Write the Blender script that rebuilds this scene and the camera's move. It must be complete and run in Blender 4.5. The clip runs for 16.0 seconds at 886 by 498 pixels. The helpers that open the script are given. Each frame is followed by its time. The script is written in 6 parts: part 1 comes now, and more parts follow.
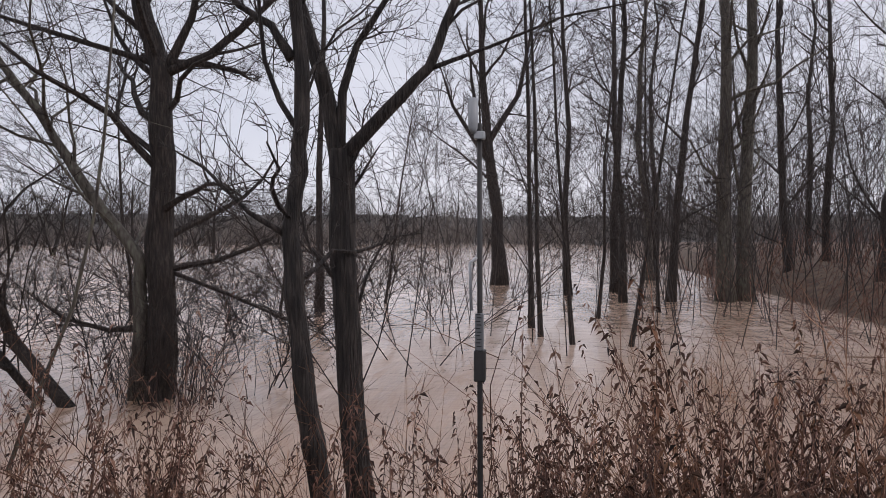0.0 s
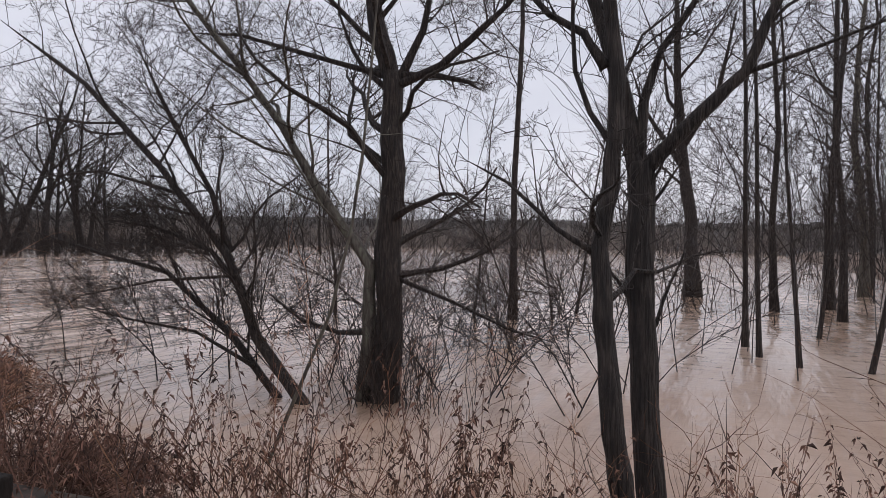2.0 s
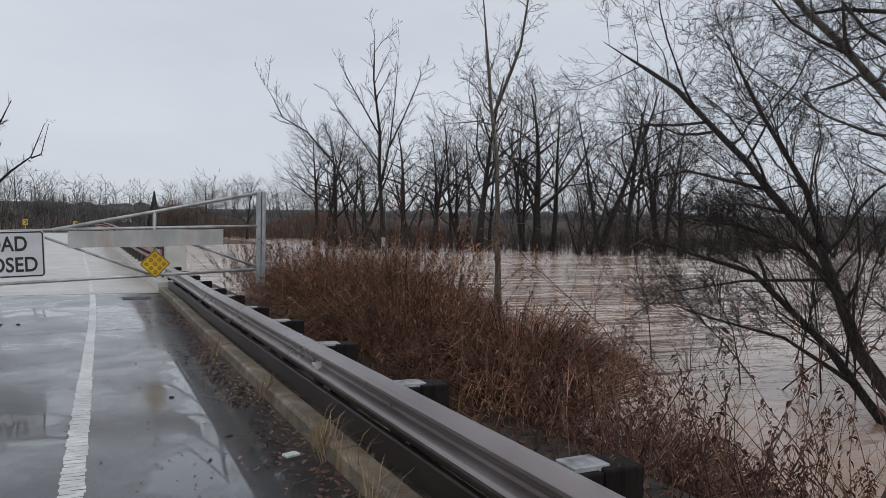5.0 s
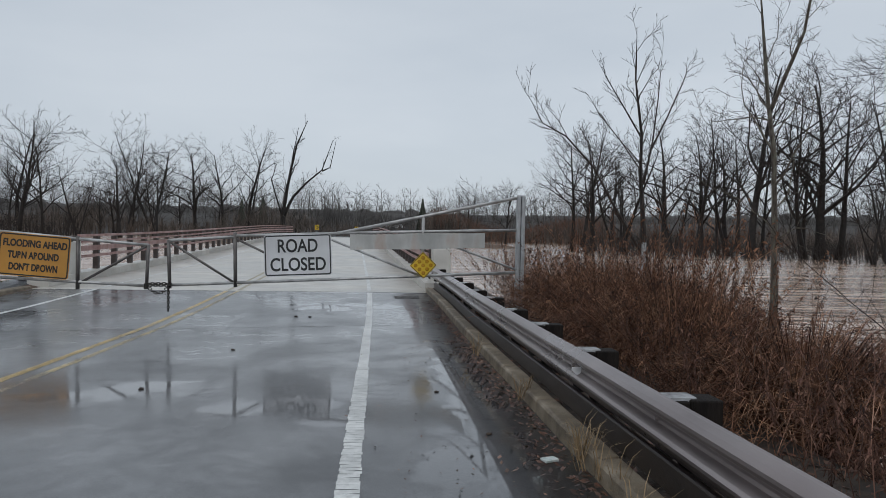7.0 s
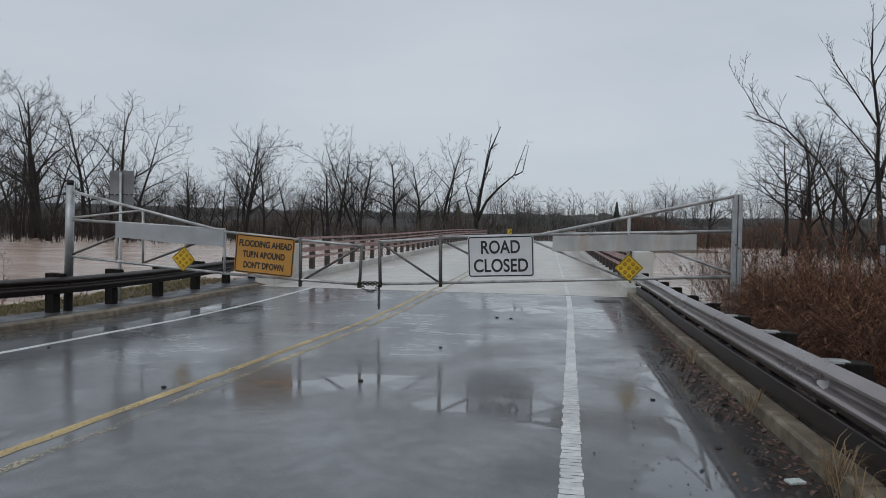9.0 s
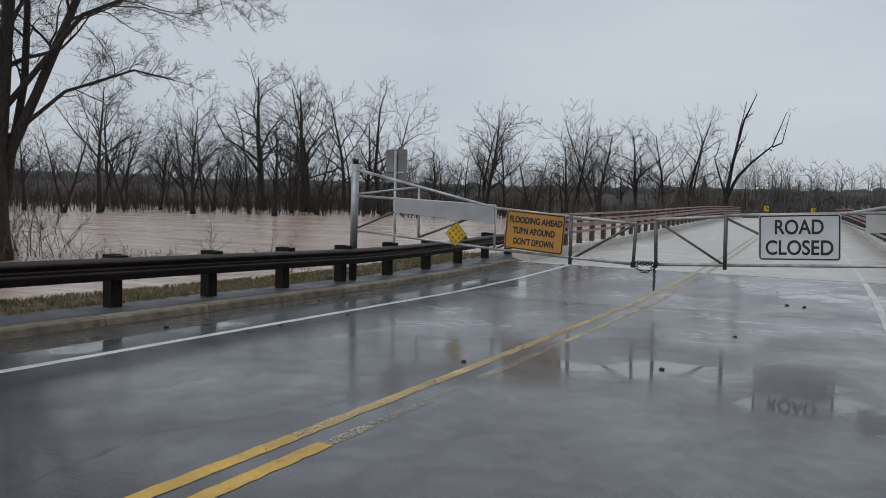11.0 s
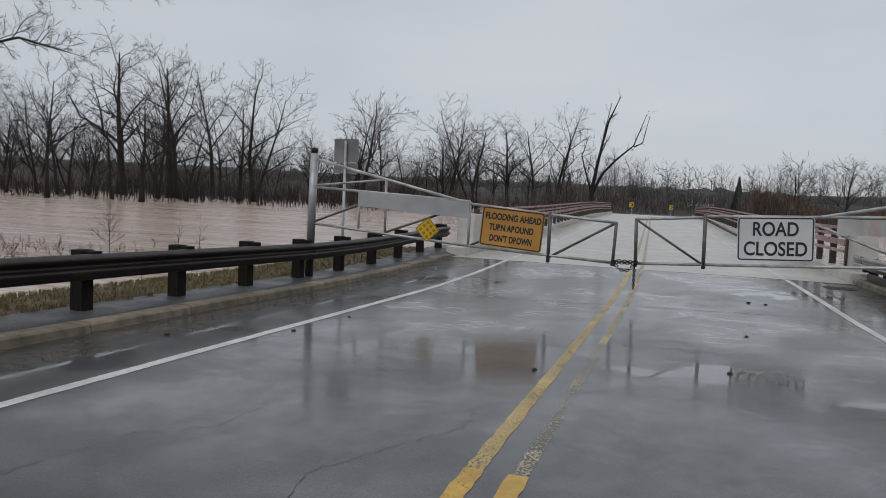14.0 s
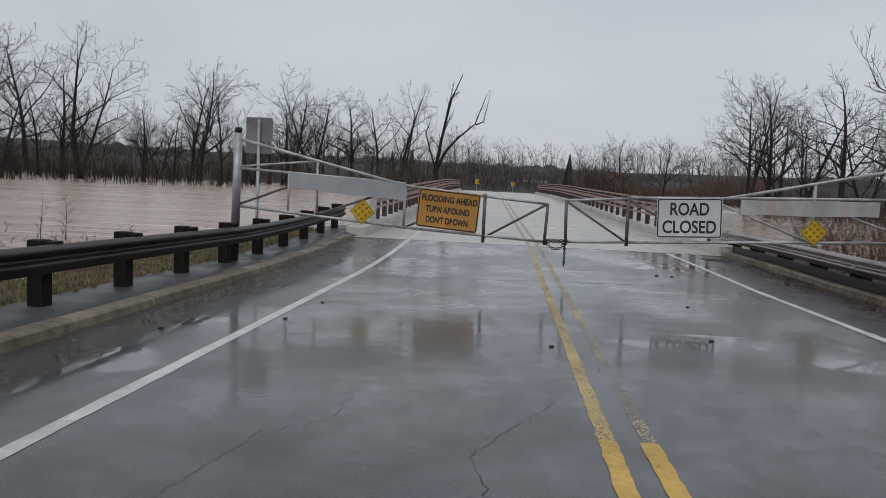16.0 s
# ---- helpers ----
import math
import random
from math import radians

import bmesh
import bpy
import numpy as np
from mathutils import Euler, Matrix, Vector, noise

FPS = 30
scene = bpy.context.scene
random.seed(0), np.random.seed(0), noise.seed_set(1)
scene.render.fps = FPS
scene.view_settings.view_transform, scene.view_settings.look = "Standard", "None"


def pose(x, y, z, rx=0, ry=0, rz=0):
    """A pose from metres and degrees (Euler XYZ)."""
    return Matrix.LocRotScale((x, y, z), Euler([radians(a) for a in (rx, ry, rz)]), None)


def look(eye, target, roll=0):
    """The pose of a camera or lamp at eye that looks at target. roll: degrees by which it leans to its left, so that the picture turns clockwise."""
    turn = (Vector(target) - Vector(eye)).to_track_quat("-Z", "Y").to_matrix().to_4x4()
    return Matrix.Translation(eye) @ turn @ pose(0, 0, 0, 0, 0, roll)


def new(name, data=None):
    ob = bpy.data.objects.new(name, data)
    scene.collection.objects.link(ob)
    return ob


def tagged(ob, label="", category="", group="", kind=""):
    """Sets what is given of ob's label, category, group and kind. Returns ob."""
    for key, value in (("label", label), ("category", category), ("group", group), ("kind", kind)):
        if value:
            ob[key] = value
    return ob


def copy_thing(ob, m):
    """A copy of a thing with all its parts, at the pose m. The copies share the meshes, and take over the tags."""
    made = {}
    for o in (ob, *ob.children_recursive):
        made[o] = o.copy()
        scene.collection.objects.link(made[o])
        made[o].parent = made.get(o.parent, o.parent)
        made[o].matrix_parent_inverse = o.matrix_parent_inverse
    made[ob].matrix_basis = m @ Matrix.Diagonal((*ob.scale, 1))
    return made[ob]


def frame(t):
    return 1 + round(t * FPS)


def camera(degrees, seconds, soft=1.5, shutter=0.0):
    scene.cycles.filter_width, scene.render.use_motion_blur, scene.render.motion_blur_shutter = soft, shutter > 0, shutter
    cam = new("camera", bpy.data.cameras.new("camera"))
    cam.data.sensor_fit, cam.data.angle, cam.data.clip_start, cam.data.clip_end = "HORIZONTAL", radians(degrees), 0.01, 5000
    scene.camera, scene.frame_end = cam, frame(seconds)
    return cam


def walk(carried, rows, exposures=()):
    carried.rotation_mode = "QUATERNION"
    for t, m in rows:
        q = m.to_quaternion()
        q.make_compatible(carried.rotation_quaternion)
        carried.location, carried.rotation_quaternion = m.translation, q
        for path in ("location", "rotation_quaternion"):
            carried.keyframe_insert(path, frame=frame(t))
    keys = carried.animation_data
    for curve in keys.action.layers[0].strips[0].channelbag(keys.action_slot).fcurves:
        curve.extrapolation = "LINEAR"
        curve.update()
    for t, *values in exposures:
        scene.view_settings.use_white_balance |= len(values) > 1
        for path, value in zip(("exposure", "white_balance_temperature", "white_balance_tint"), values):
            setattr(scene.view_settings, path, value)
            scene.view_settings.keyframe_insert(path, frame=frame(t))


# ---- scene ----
cam = camera(62.8, 16.0, soft=0.4)
PATH = [
    (0, (-0.634, -0.965, 1.805), (1.341, -0.656, 1.765), 0.0),
    (0.5, (-0.578, -0.612, 1.85), (1.389, -0.253, 1.819), -0.5),
    (1, (-0.56, -0.298, 1.896), (1.392, 0.136, 1.863), -0.3),
    (1.5, (-0.585, -0.14, 1.9), (1.336, 0.417, 1.866), 0.3),
    (2, (-0.616, -0.029, 1.884), (1.238, 0.721, 1.854), 0.9),
    (2.5, (-0.624, 0.053, 1.886), (1.116, 1.04, 1.856), 1.1),
    (3, (-0.617, 0.139, 1.873), (0.959, 1.37, 1.837), 1.5),
    (3.4, (-0.566, 0.311, 1.837), (0.869, 1.703, 1.797), 1.5),
    (3.5, (-0.534, 0.341, 1.829), (0.857, 1.777, 1.79), 1.6),
    (4, (-0.517, 0.415, 1.821), (0.687, 2.011, 1.776), 1.6),
    (4.2, (-0.53, 0.409, 1.839), (0.6, 2.058, 1.792), 1.5),
    (6.3, (-0.528, 0.465, 1.803), (-0.117, 2.422, 1.758), 1.1),
    (6.5, (-0.508, 0.494, 1.802), (-0.169, 2.465, 1.758), 1.3),
    (7, (-0.533, 0.535, 1.802), (-0.356, 2.527, 1.753), 1.2),
    (7.5, (-0.618, 0.564, 1.804), (-0.592, 2.563, 1.754), 0.9),
    (8, (-0.705, 0.581, 1.809), (-0.815, 2.578, 1.761), 0.7),
    (8.5, (-0.759, 0.591, 1.806), (-0.981, 2.578, 1.759), 0.7),
    (9, (-0.743, 0.65, 1.746), (-1.088, 2.62, 1.698), 1.1),
    (9.5, (-0.777, 0.76, 1.741), (-1.272, 2.696, 1.671), 1.5),
    (10, (-0.961, 0.8, 1.732), (-1.644, 2.678, 1.633), 1.6),
    (10.2, (-1.042, 0.77, 1.734), (-1.802, 2.616, 1.623), 1.4),
    (12.3, (-2.362, 0.74, 1.774), (-3.374, 2.461, 1.65), 1.7),
    (12.5, (-2.47, 0.681, 1.778), (-3.447, 2.422, 1.656), 2.0),
    (13, (-2.837, 0.63, 1.752), (-3.706, 2.427, 1.633), 2.2),
    (13.5, (-3.24, 0.502, 1.759), (-3.981, 2.355, 1.627), 2.4),
    (14, (-3.624, 0.391, 1.759), (-4.232, 2.291, 1.617), 2.7),
    (14.5, (-4.079, 0.272, 1.77), (-4.569, 2.205, 1.616), 3.0),
    (15, (-4.542, 0.128, 1.787), (-4.928, 2.083, 1.622), 3.2),
    (15.5, (-4.99, 0.001, 1.758), (-5.273, 1.973, 1.581), 3.2),
    (16, (-5.45, -0.208, 1.785), (-5.622, 1.776, 1.599), 2.8),
]
walk(cam, [(t, look(eye, target, roll)) for t, eye, target, roll in PATH],
     [(0.0, 0.41, 6500, 21), (2.5, 0.36, 6500, 20), (3.5, 0.27, 6450, 19), (5.0, 0.14, 6350, 13), (7.0, 0.05, 6250, 10), (9.0, -0.04, 6250, 10), (14.0, -0.04, 6500, 12), (16.0, -0.04, 6450, 12)])

# ---- light ----
world = bpy.data.worlds.new("overcast")
scene.world = world
world.use_nodes = True
wn, wl = world.node_tree.nodes, world.node_tree.links
wn.clear()
w_out = wn.new("ShaderNodeOutputWorld")
w_bg = wn.new("ShaderNodeBackground")
sky = wn.new("ShaderNodeTexSky")
sky.sky_type, sky.sun_disc = "NISHITA", False
sky.sun_elevation, sky.sun_rotation = radians(32), radians(200)
w_scale = wn.new("ShaderNodeMixRGB")
w_scale.blend_type = "MULTIPLY"
w_scale.inputs[0].default_value = 1.0
w_scale.inputs[2].default_value = (0.1, 0.1, 0.1, 1)
w_tc = wn.new("ShaderNodeTexCoord")
w_map = wn.new("ShaderNodeMapping")
w_map.inputs["Scale"].default_value = (1.0, 1.0, 3.2)
w_noise = wn.new("ShaderNodeTexNoise")
w_noise.inputs["Scale"].default_value = 1.7
w_noise.inputs["Detail"].default_value = 5.0
w_ramp = wn.new("ShaderNodeValToRGB")
w_ramp.color_ramp.elements[0].position, w_ramp.color_ramp.elements[0].color = 0.3, (0.48, 0.525, 0.57, 1)
w_ramp.color_ramp.elements[1].position, w_ramp.color_ramp.elements[1].color = 0.7, (0.60, 0.635, 0.665, 1)
w_mix = wn.new("ShaderNodeMixRGB")
w_mix.inputs[0].default_value = 0.93
wl.new(w_tc.outputs["Generated"], w_map.inputs["Vector"])
wl.new(w_map.outputs["Vector"], w_noise.inputs["Vector"])
wl.new(w_noise.outputs["Fac"], w_ramp.inputs["Fac"])
wl.new(sky.outputs["Color"], w_scale.inputs[1])
wl.new(w_scale.outputs["Color"], w_mix.inputs[1])
wl.new(w_ramp.outputs["Color"], w_mix.inputs[2])
wl.new(w_mix.outputs["Color"], w_bg.inputs["Color"])
w_bg.inputs["Strength"].default_value = 1.0
wl.new(w_bg.outputs["Background"], w_out.inputs["Surface"])

sun_data = bpy.data.lights.new("sun", "SUN")
sun_data.energy, sun_data.angle, sun_data.color = 0.5, radians(40), (1.0, 0.97, 0.93)
sun = new("sun", sun_data)
sun.matrix_world = look((0, -40, 40), (8, 0, 0))


# ---- materials ----
def mat(name, colours, rough=0.7, scale=4.0, detail=6.0, bump=0.0, bump_scale=30.0, metal=0.0, stretch=(1, 1, 1),
        rough2=None, rough_scale=0.6, spec=0.5, per_piece=0.0, coord="Object", bump_stretch=None, coat=0.0, bump_dist=0.02, island=0.0):
    m = bpy.data.materials.new(name)
    m.use_nodes = True
    n, l = m.node_tree.nodes, m.node_tree.links
    b = n["Principled BSDF"]
    tc = n.new("ShaderNodeTexCoord")
    mp = n.new("ShaderNodeMapping")
    mp.inputs["Scale"].default_value = stretch
    l.new(tc.outputs[coord], mp.inputs["Vector"])
    tex = n.new("ShaderNodeTexNoise")
    tex.inputs["Scale"].default_value, tex.inputs["Detail"].default_value = scale, detail
    l.new(mp.outputs["Vector"], tex.inputs["Vector"])
    ramp = n.new("ShaderNodeValToRGB")
    els = ramp.color_ramp.elements
    while len(els) < len(colours):
        els.new(0.5)
    for i, c in enumerate(colours):
        els[i].position = 0.3 + 0.4 * i / max(1, len(colours) - 1)
        els[i].color = (*c, 1)
    l.new(tex.outputs["Fac"], ramp.inputs["Fac"])
    col = ramp.outputs["Color"]
    big = n.new("ShaderNodeTexNoise")
    big.inputs["Scale"].default_value, big.inputs["Detail"].default_value = rough_scale, 4.0
    l.new(tc.outputs[coord], big.inputs["Vector"])
    hsv = n.new("ShaderNodeHueSaturation")
    mr = n.new("ShaderNodeMapRange")
    mr.inputs["From Min"].default_value, mr.inputs["From Max"].default_value = 0.3, 0.7
    mr.inputs["To Min"].default_value, mr.inputs["To Max"].default_value = 0.8, 1.2
    l.new(big.outputs["Fac"], mr.inputs["Value"])
    val = mr.outputs["Result"]
    if per_piece:
        oi = n.new("ShaderNodeObjectInfo")
        mr2 = n.new("ShaderNodeMapRange")
        mr2.inputs["To Min"].default_value, mr2.inputs["To Max"].default_value = 1 - per_piece, 1 + per_piece
        l.new(oi.outputs["Random"], mr2.inputs["Value"])
        mul = n.new("ShaderNodeMath")
        mul.operation = "MULTIPLY"
        l.new(val, mul.inputs[0])
        l.new(mr2.outputs["Result"], mul.inputs[1])
        val = mul.outputs[0]
    if island:
        geo = n.new("ShaderNodeNewGeometry")
        mr3 = n.new("ShaderNodeMapRange")
        mr3.inputs["To Min"].default_value, mr3.inputs["To Max"].default_value = 1 - island, 1 + island
        l.new(geo.outputs["Random Per Island"], mr3.inputs["Value"])
        mul3 = n.new("ShaderNodeMath")
        mul3.operation = "MULTIPLY"
        l.new(val, mul3.inputs[0])
        l.new(mr3.outputs["Result"], mul3.inputs[1])
        val = mul3.outputs[0]
    l.new(val, hsv.inputs["Value"])
    l.new(col, hsv.inputs["Color"])
    l.new(hsv.outputs["Color"], b.inputs["Base Color"])
    b.inputs["Metallic"].default_value = metal
    b.inputs["Specular IOR Level"].default_value = spec
    b.inputs["Coat Weight"].default_value = coat
    if rough2 is None:
        b.inputs["Roughness"].default_value = rough
    else:
        rr = n.new("ShaderNodeMapRange")
        rr.inputs["From Min"].default_value, rr.inputs["From Max"].default_value = 0.4, 0.6
        rr.inputs["To Min"].default_value, rr.inputs["To Max"].default_value = rough, rough2
        l.new(big.outputs["Fac"], rr.inputs["Value"])
        l.new(rr.outputs["Result"], b.inputs["Roughness"])
    if bump:
        bm_map = n.new("ShaderNodeMapping")
        bm_map.inputs["Scale"].default_value = bump_stretch or stretch
        l.new(tc.outputs[coord], bm_map.inputs["Vector"])
        bt = n.new("ShaderNodeTexNoise")
        bt.inputs["Scale"].default_value, bt.inputs["Detail"].default_value = bump_scale, 4.0
        l.new(bm_map.outputs["Vector"], bt.inputs["Vector"])
        bp = n.new("ShaderNodeBump")
        bp.inputs["Strength"].default_value, bp.inputs["Distance"].default_value = bump, bump_dist
        l.new(bt.outputs["Fac"], bp.inputs["Height"])
        l.new(bp.outputs["Normal"], b.inputs["Normal"])
    return m


M_BARK = mat("bark_wet", [(0.011, 0.008, 0.007), (0.03, 0.022, 0.018), (0.075, 0.057, 0.048)], 0.75, 9, 8, 1.0, 14, stretch=(3, 3, 0.5), bump_stretch=(4, 4, 0.35), bump_dist=0.06)
M_TWIG = mat("twig_bark", [(0.013, 0.009, 0.008), (0.038, 0.027, 0.023)], 0.7, 3, island=0.6)
M_BARK_PALE = mat("bark_lichen", [(0.04, 0.032, 0.027), (0.1, 0.086, 0.069), (0.15, 0.15, 0.112)], 0.8, 7, 8, 0.8, 16, stretch=(2.5, 2.5, 0.6), bump_dist=0.03)
M_BARK_FAR = mat("bark_far", [(0.012, 0.01, 0.009), (0.03, 0.024, 0.021)], 0.85, 2)
M_TWIG_FAR = mat("twig_far", [(0.014, 0.011, 0.0095), (0.034, 0.026, 0.022)], 0.85, 2, island=0.4)
M_WOODS_RED = mat("woods_reddish", [(0.1, 0.055, 0.038), (0.17, 0.098, 0.07)], 0.95, 0.35, 8, island=0.5)
# distance haze is painted in here: bare twigs made paler and greyer
M_HAZE = mat("woods_distant_haze", [(0.09, 0.084, 0.079), (0.14, 0.132, 0.125)], 0.95, 0.1, 8, rough_scale=0.02, island=0.45)
# leaf floor with the shade under far trees darkened into its colour
M_FLOOR_SHADE = mat("wood_floor_shade", [(0.042, 0.038, 0.035), (0.072, 0.066, 0.061)], 0.95, 0.06, 8, 0.8, 0.4, rough_scale=0.02, bump_dist=2.0)
# thicker haze over the east shore, put into the brush colour
M_HAZE_PALE = mat("woods_hazy", [(0.12, 0.106, 0.096), (0.185, 0.165, 0.15), (0.25, 0.225, 0.205)], 0.95, 0.35, 8, rough_scale=0.03, island=0.5)
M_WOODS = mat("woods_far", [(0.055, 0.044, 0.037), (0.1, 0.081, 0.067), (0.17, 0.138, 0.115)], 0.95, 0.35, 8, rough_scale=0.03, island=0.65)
M_WEED = mat("weed_dry", [(0.05, 0.024, 0.017), (0.13, 0.065, 0.046), (0.27, 0.155, 0.105)], 0.8, 4.0, rough_scale=0.6, island=0.75)
M_BRUSH = mat("brush_red", [(0.045, 0.02, 0.012), (0.135, 0.062, 0.035), (0.32, 0.175, 0.102)], 0.85, 2.2, rough_scale=0.9, island=0.85)
M_STRAW = mat("grass_straw", [(0.24, 0.16, 0.085), (0.36, 0.26, 0.15)], 0.8, 3)
M_LITTER = mat("leaf_litter", [(0.03, 0.015, 0.011), (0.09, 0.042, 0.027), (0.19, 0.1, 0.06)], 0.5, 9, rough_scale=3, island=0.7)
M_GROUND = mat("bank_soil", [(0.06, 0.04, 0.028), (0.12, 0.08, 0.055), (0.17, 0.12, 0.08)], 0.9, 3, 8, 0.6, 14)
M_GRASS = mat("winter_grass", [(0.11, 0.11, 0.035), (0.2, 0.17, 0.07), (0.25, 0.19, 0.1)], 0.85, 2.5)
M_VERGE = mat("verge_mud", [(0.018, 0.013, 0.01), (0.045, 0.031, 0.022), (0.08, 0.055, 0.038)], 0.75, 6, 8, 0.7, 30, rough_scale=1.5)
M_ROADSIDE = mat("walk_asphalt", [(0.05, 0.05, 0.052), (0.09, 0.09, 0.094)], 0.35, 22, 8, 0.5, 160, rough2=0.6, rough_scale=1.1, bump_dist=0.01)
M_CURB = mat("kerb_stone", [(0.1, 0.075, 0.05), (0.19, 0.152, 0.105), (0.27, 0.225, 0.165)], 0.6, 5, 8, 0.4, 60, rough_scale=1.4, per_piece=0.15)
M_CONC = mat("bridge_concrete", [(0.48, 0.455, 0.41), (0.62, 0.595, 0.55)], 0.32, 1.5, 8, 0.3, 60, rough2=0.5, rough_scale=0.4)
M_STEEL = mat("rail_steel", [(0.22, 0.185, 0.18), (0.3, 0.26, 0.252), (0.38, 0.34, 0.333)], 0.26, 1.6, 6, 0.05, 60, metal=0.9, stretch=(1.5, 0.35, 1.5), rough2=0.36, rough_scale=0.9)
M_STEEL_L = mat("rail_steel_rusty", [(0.02, 0.014, 0.012), (0.045, 0.032, 0.027)], 0.42, 3, 6, 0.15, 40, metal=0.5, stretch=(3, 0.5, 3))
M_TIMBER = mat("post_timber", [(0.008, 0.0065, 0.006), (0.024, 0.019, 0.016)], 0.8, 8, 6, 0.5, 30, stretch=(3, 3, 0.4), spec=0.2)
M_TIMBER_TOP = mat("post_top_pale", [(0.12, 0.11, 0.11), (0.5, 0.51, 0.52)], 0.55, 9, 6, 0.3, 60)
M_GALV = mat("galvanised", [(0.36, 0.37, 0.37), (0.5, 0.51, 0.52)], 0.45, 6, 5, 0.05, 50, metal=0.6, rough_scale=2)
M_PIPE = mat("gate_pipe", [(0.33, 0.32, 0.31), (0.5, 0.49, 0.48), (0.6, 0.6, 0.59)], 0.42, 5, 6, 0.1, 60, metal=0.45, rough_scale=2)
M_PIPE_DARK = mat("gate_upright", [(0.1, 0.09, 0.085), (0.2, 0.185, 0.175)], 0.5, 5, 6, 0.1, 60, metal=0.4)
M_BOARD = mat("gate_board", [(0.4, 0.39, 0.37), (0.5, 0.5, 0.48), (0.47, 0.36, 0.3)], 0.5, 2.2, 8, 0.1, 30, stretch=(1.5, 1, 0.6), rough_scale=1.2)
M_BOARD_GREY = mat("gate_board_grey", [(0.36, 0.37, 0.38), (0.46, 0.47, 0.49)], 0.5, 2.2, 8, 0.1, 30)
M_WHITE = mat("sign_white", [(0.66, 0.66, 0.67), (0.75, 0.75, 0.76)], 0.4, 3)
M_BLACK = mat("sign_black", [(0.016, 0.016, 0.017), (0.03, 0.03, 0.03)], 0.45, 5)
M_ORANGE = mat("sign_orange", [(0.5, 0.24, 0.045), (0.58, 0.29, 0.06)], 0.4, 3)
M_YELLOW = mat("sign_yellow", [(0.62, 0.4, 0.02), (0.72, 0.48, 0.03)], 0.4, 5)
M_BUTTON = mat("reflector_amber", [(0.35, 0.17, 0.01), (0.5, 0.27, 0.03)], 0.2, 12)
M_SIGN_BACK = mat("sign_back", [(0.17, 0.17, 0.175), (0.23, 0.23, 0.235)], 0.45, 3, metal=0.4)
M_PAINT_W = mat("line_white", [(0.5, 0.5, 0.48), (0.74, 0.74, 0.72)], 0.4, 14, 8, 0.2, 120, rough_scale=2)
M_PAINT_W_OLD = mat("line_worn", [(0.26, 0.225, 0.15), (0.48, 0.41, 0.27)], 0.45, 9, 8, 0.3, 90)
M_CRACK = mat("crack_tar", [(0.012, 0.012, 0.012), (0.03, 0.03, 0.03)], 0.5, 8)
M_REDRAIL = mat("bridge_rail_paint", [(0.25, 0.125, 0.11), (0.36, 0.215, 0.195), (0.46, 0.33, 0.305)], 0.55, 3, 7, 0.2, 40)
M_DARKPOST = mat("bridge_post_steel", [(0.025, 0.02, 0.018), (0.07, 0.05, 0.043)], 0.5, 6)
M_IRON = mat("iron_dark", [(0.02, 0.019, 0.018), (0.05, 0.045, 0.04)], 0.4, 10, metal=0.6)
M_ROD = mat("gauge_rod", [(0.02, 0.018, 0.017), (0.045, 0.04, 0.038)], 0.5, 10)
M_PLASTIC = mat("gauge_clear", [(0.3, 0.31, 0.32), (0.42, 0.43, 0.44)], 0.15, 5)
M_EVERGREEN = mat("evergreen", [(0.04, 0.05, 0.037), (0.07, 0.08, 0.06)], 0.85, 2)
M_HOUSE = mat("house_siding", [(0.55, 0.56, 0.57), (0.66, 0.66, 0.66)], 0.7, 2)
M_ROOF = mat("house_roof", [(0.1, 0.095, 0.09), (0.15, 0.14, 0.135)], 0.8, 2)
M_PAPER = mat("litter_carton", [(0.4, 0.5, 0.47), (0.75, 0.77, 0.74)], 0.5, 30)


def worn_paint(name, c0, c1, bare, scale=26.0):
    """Road paint worn through to the asphalt; bare: how much has gone, 0 to 1."""
    m = mat(name, [c0, c1], 0.4, 14, 8, 0.2, 120, rough_scale=2)
    n, l = m.node_tree.nodes, m.node_tree.links
    tc = n.new("ShaderNodeTexCoord")
    mp = n.new("ShaderNodeMapping")
    mp.inputs["Scale"].default_value = (1.0, 0.55, 1.0)
    fine, broad = n.new("ShaderNodeTexNoise"), n.new("ShaderNodeTexNoise")
    fine.inputs["Scale"].default_value, fine.inputs["Detail"].default_value = scale, 8
    fine.inputs["Roughness"].default_value = 0.72
    broad.inputs["Scale"].default_value, broad.inputs["Detail"].default_value = 1.3, 3
    l.new(tc.outputs["Object"], mp.inputs["Vector"])
    l.new(mp.outputs["Vector"], fine.inputs["Vector"])
    l.new(tc.outputs["Object"], broad.inputs["Vector"])
    mix = n.new("ShaderNodeMath")
    mix.operation = "MULTIPLY_ADD"
    mix.inputs[1].default_value = 0.35
    l.new(broad.outputs["Fac"], mix.inputs[0])
    l.new(fine.outputs["Fac"], mix.inputs[2])
    cut = n.new("ShaderNodeMapRange")
    mid = 0.45 + 0.45 * bare
    cut.inputs["From Min"].default_value, cut.inputs["From Max"].default_value = mid - 0.05, mid + 0.05
    l.new(mix.outputs[0], cut.inputs["Value"])
    clear = n.new("ShaderNodeBsdfTransparent")
    ms = n.new("ShaderNodeMixShader")
    l.new(cut.outputs["Result"], ms.inputs[0])
    l.new(clear.outputs["BSDF"], ms.inputs[1])
    l.new(n["Principled BSDF"].outputs["BSDF"], ms.inputs[2])
    l.new(ms.outputs["Shader"], n["Material Output"].inputs["Surface"])
    return m


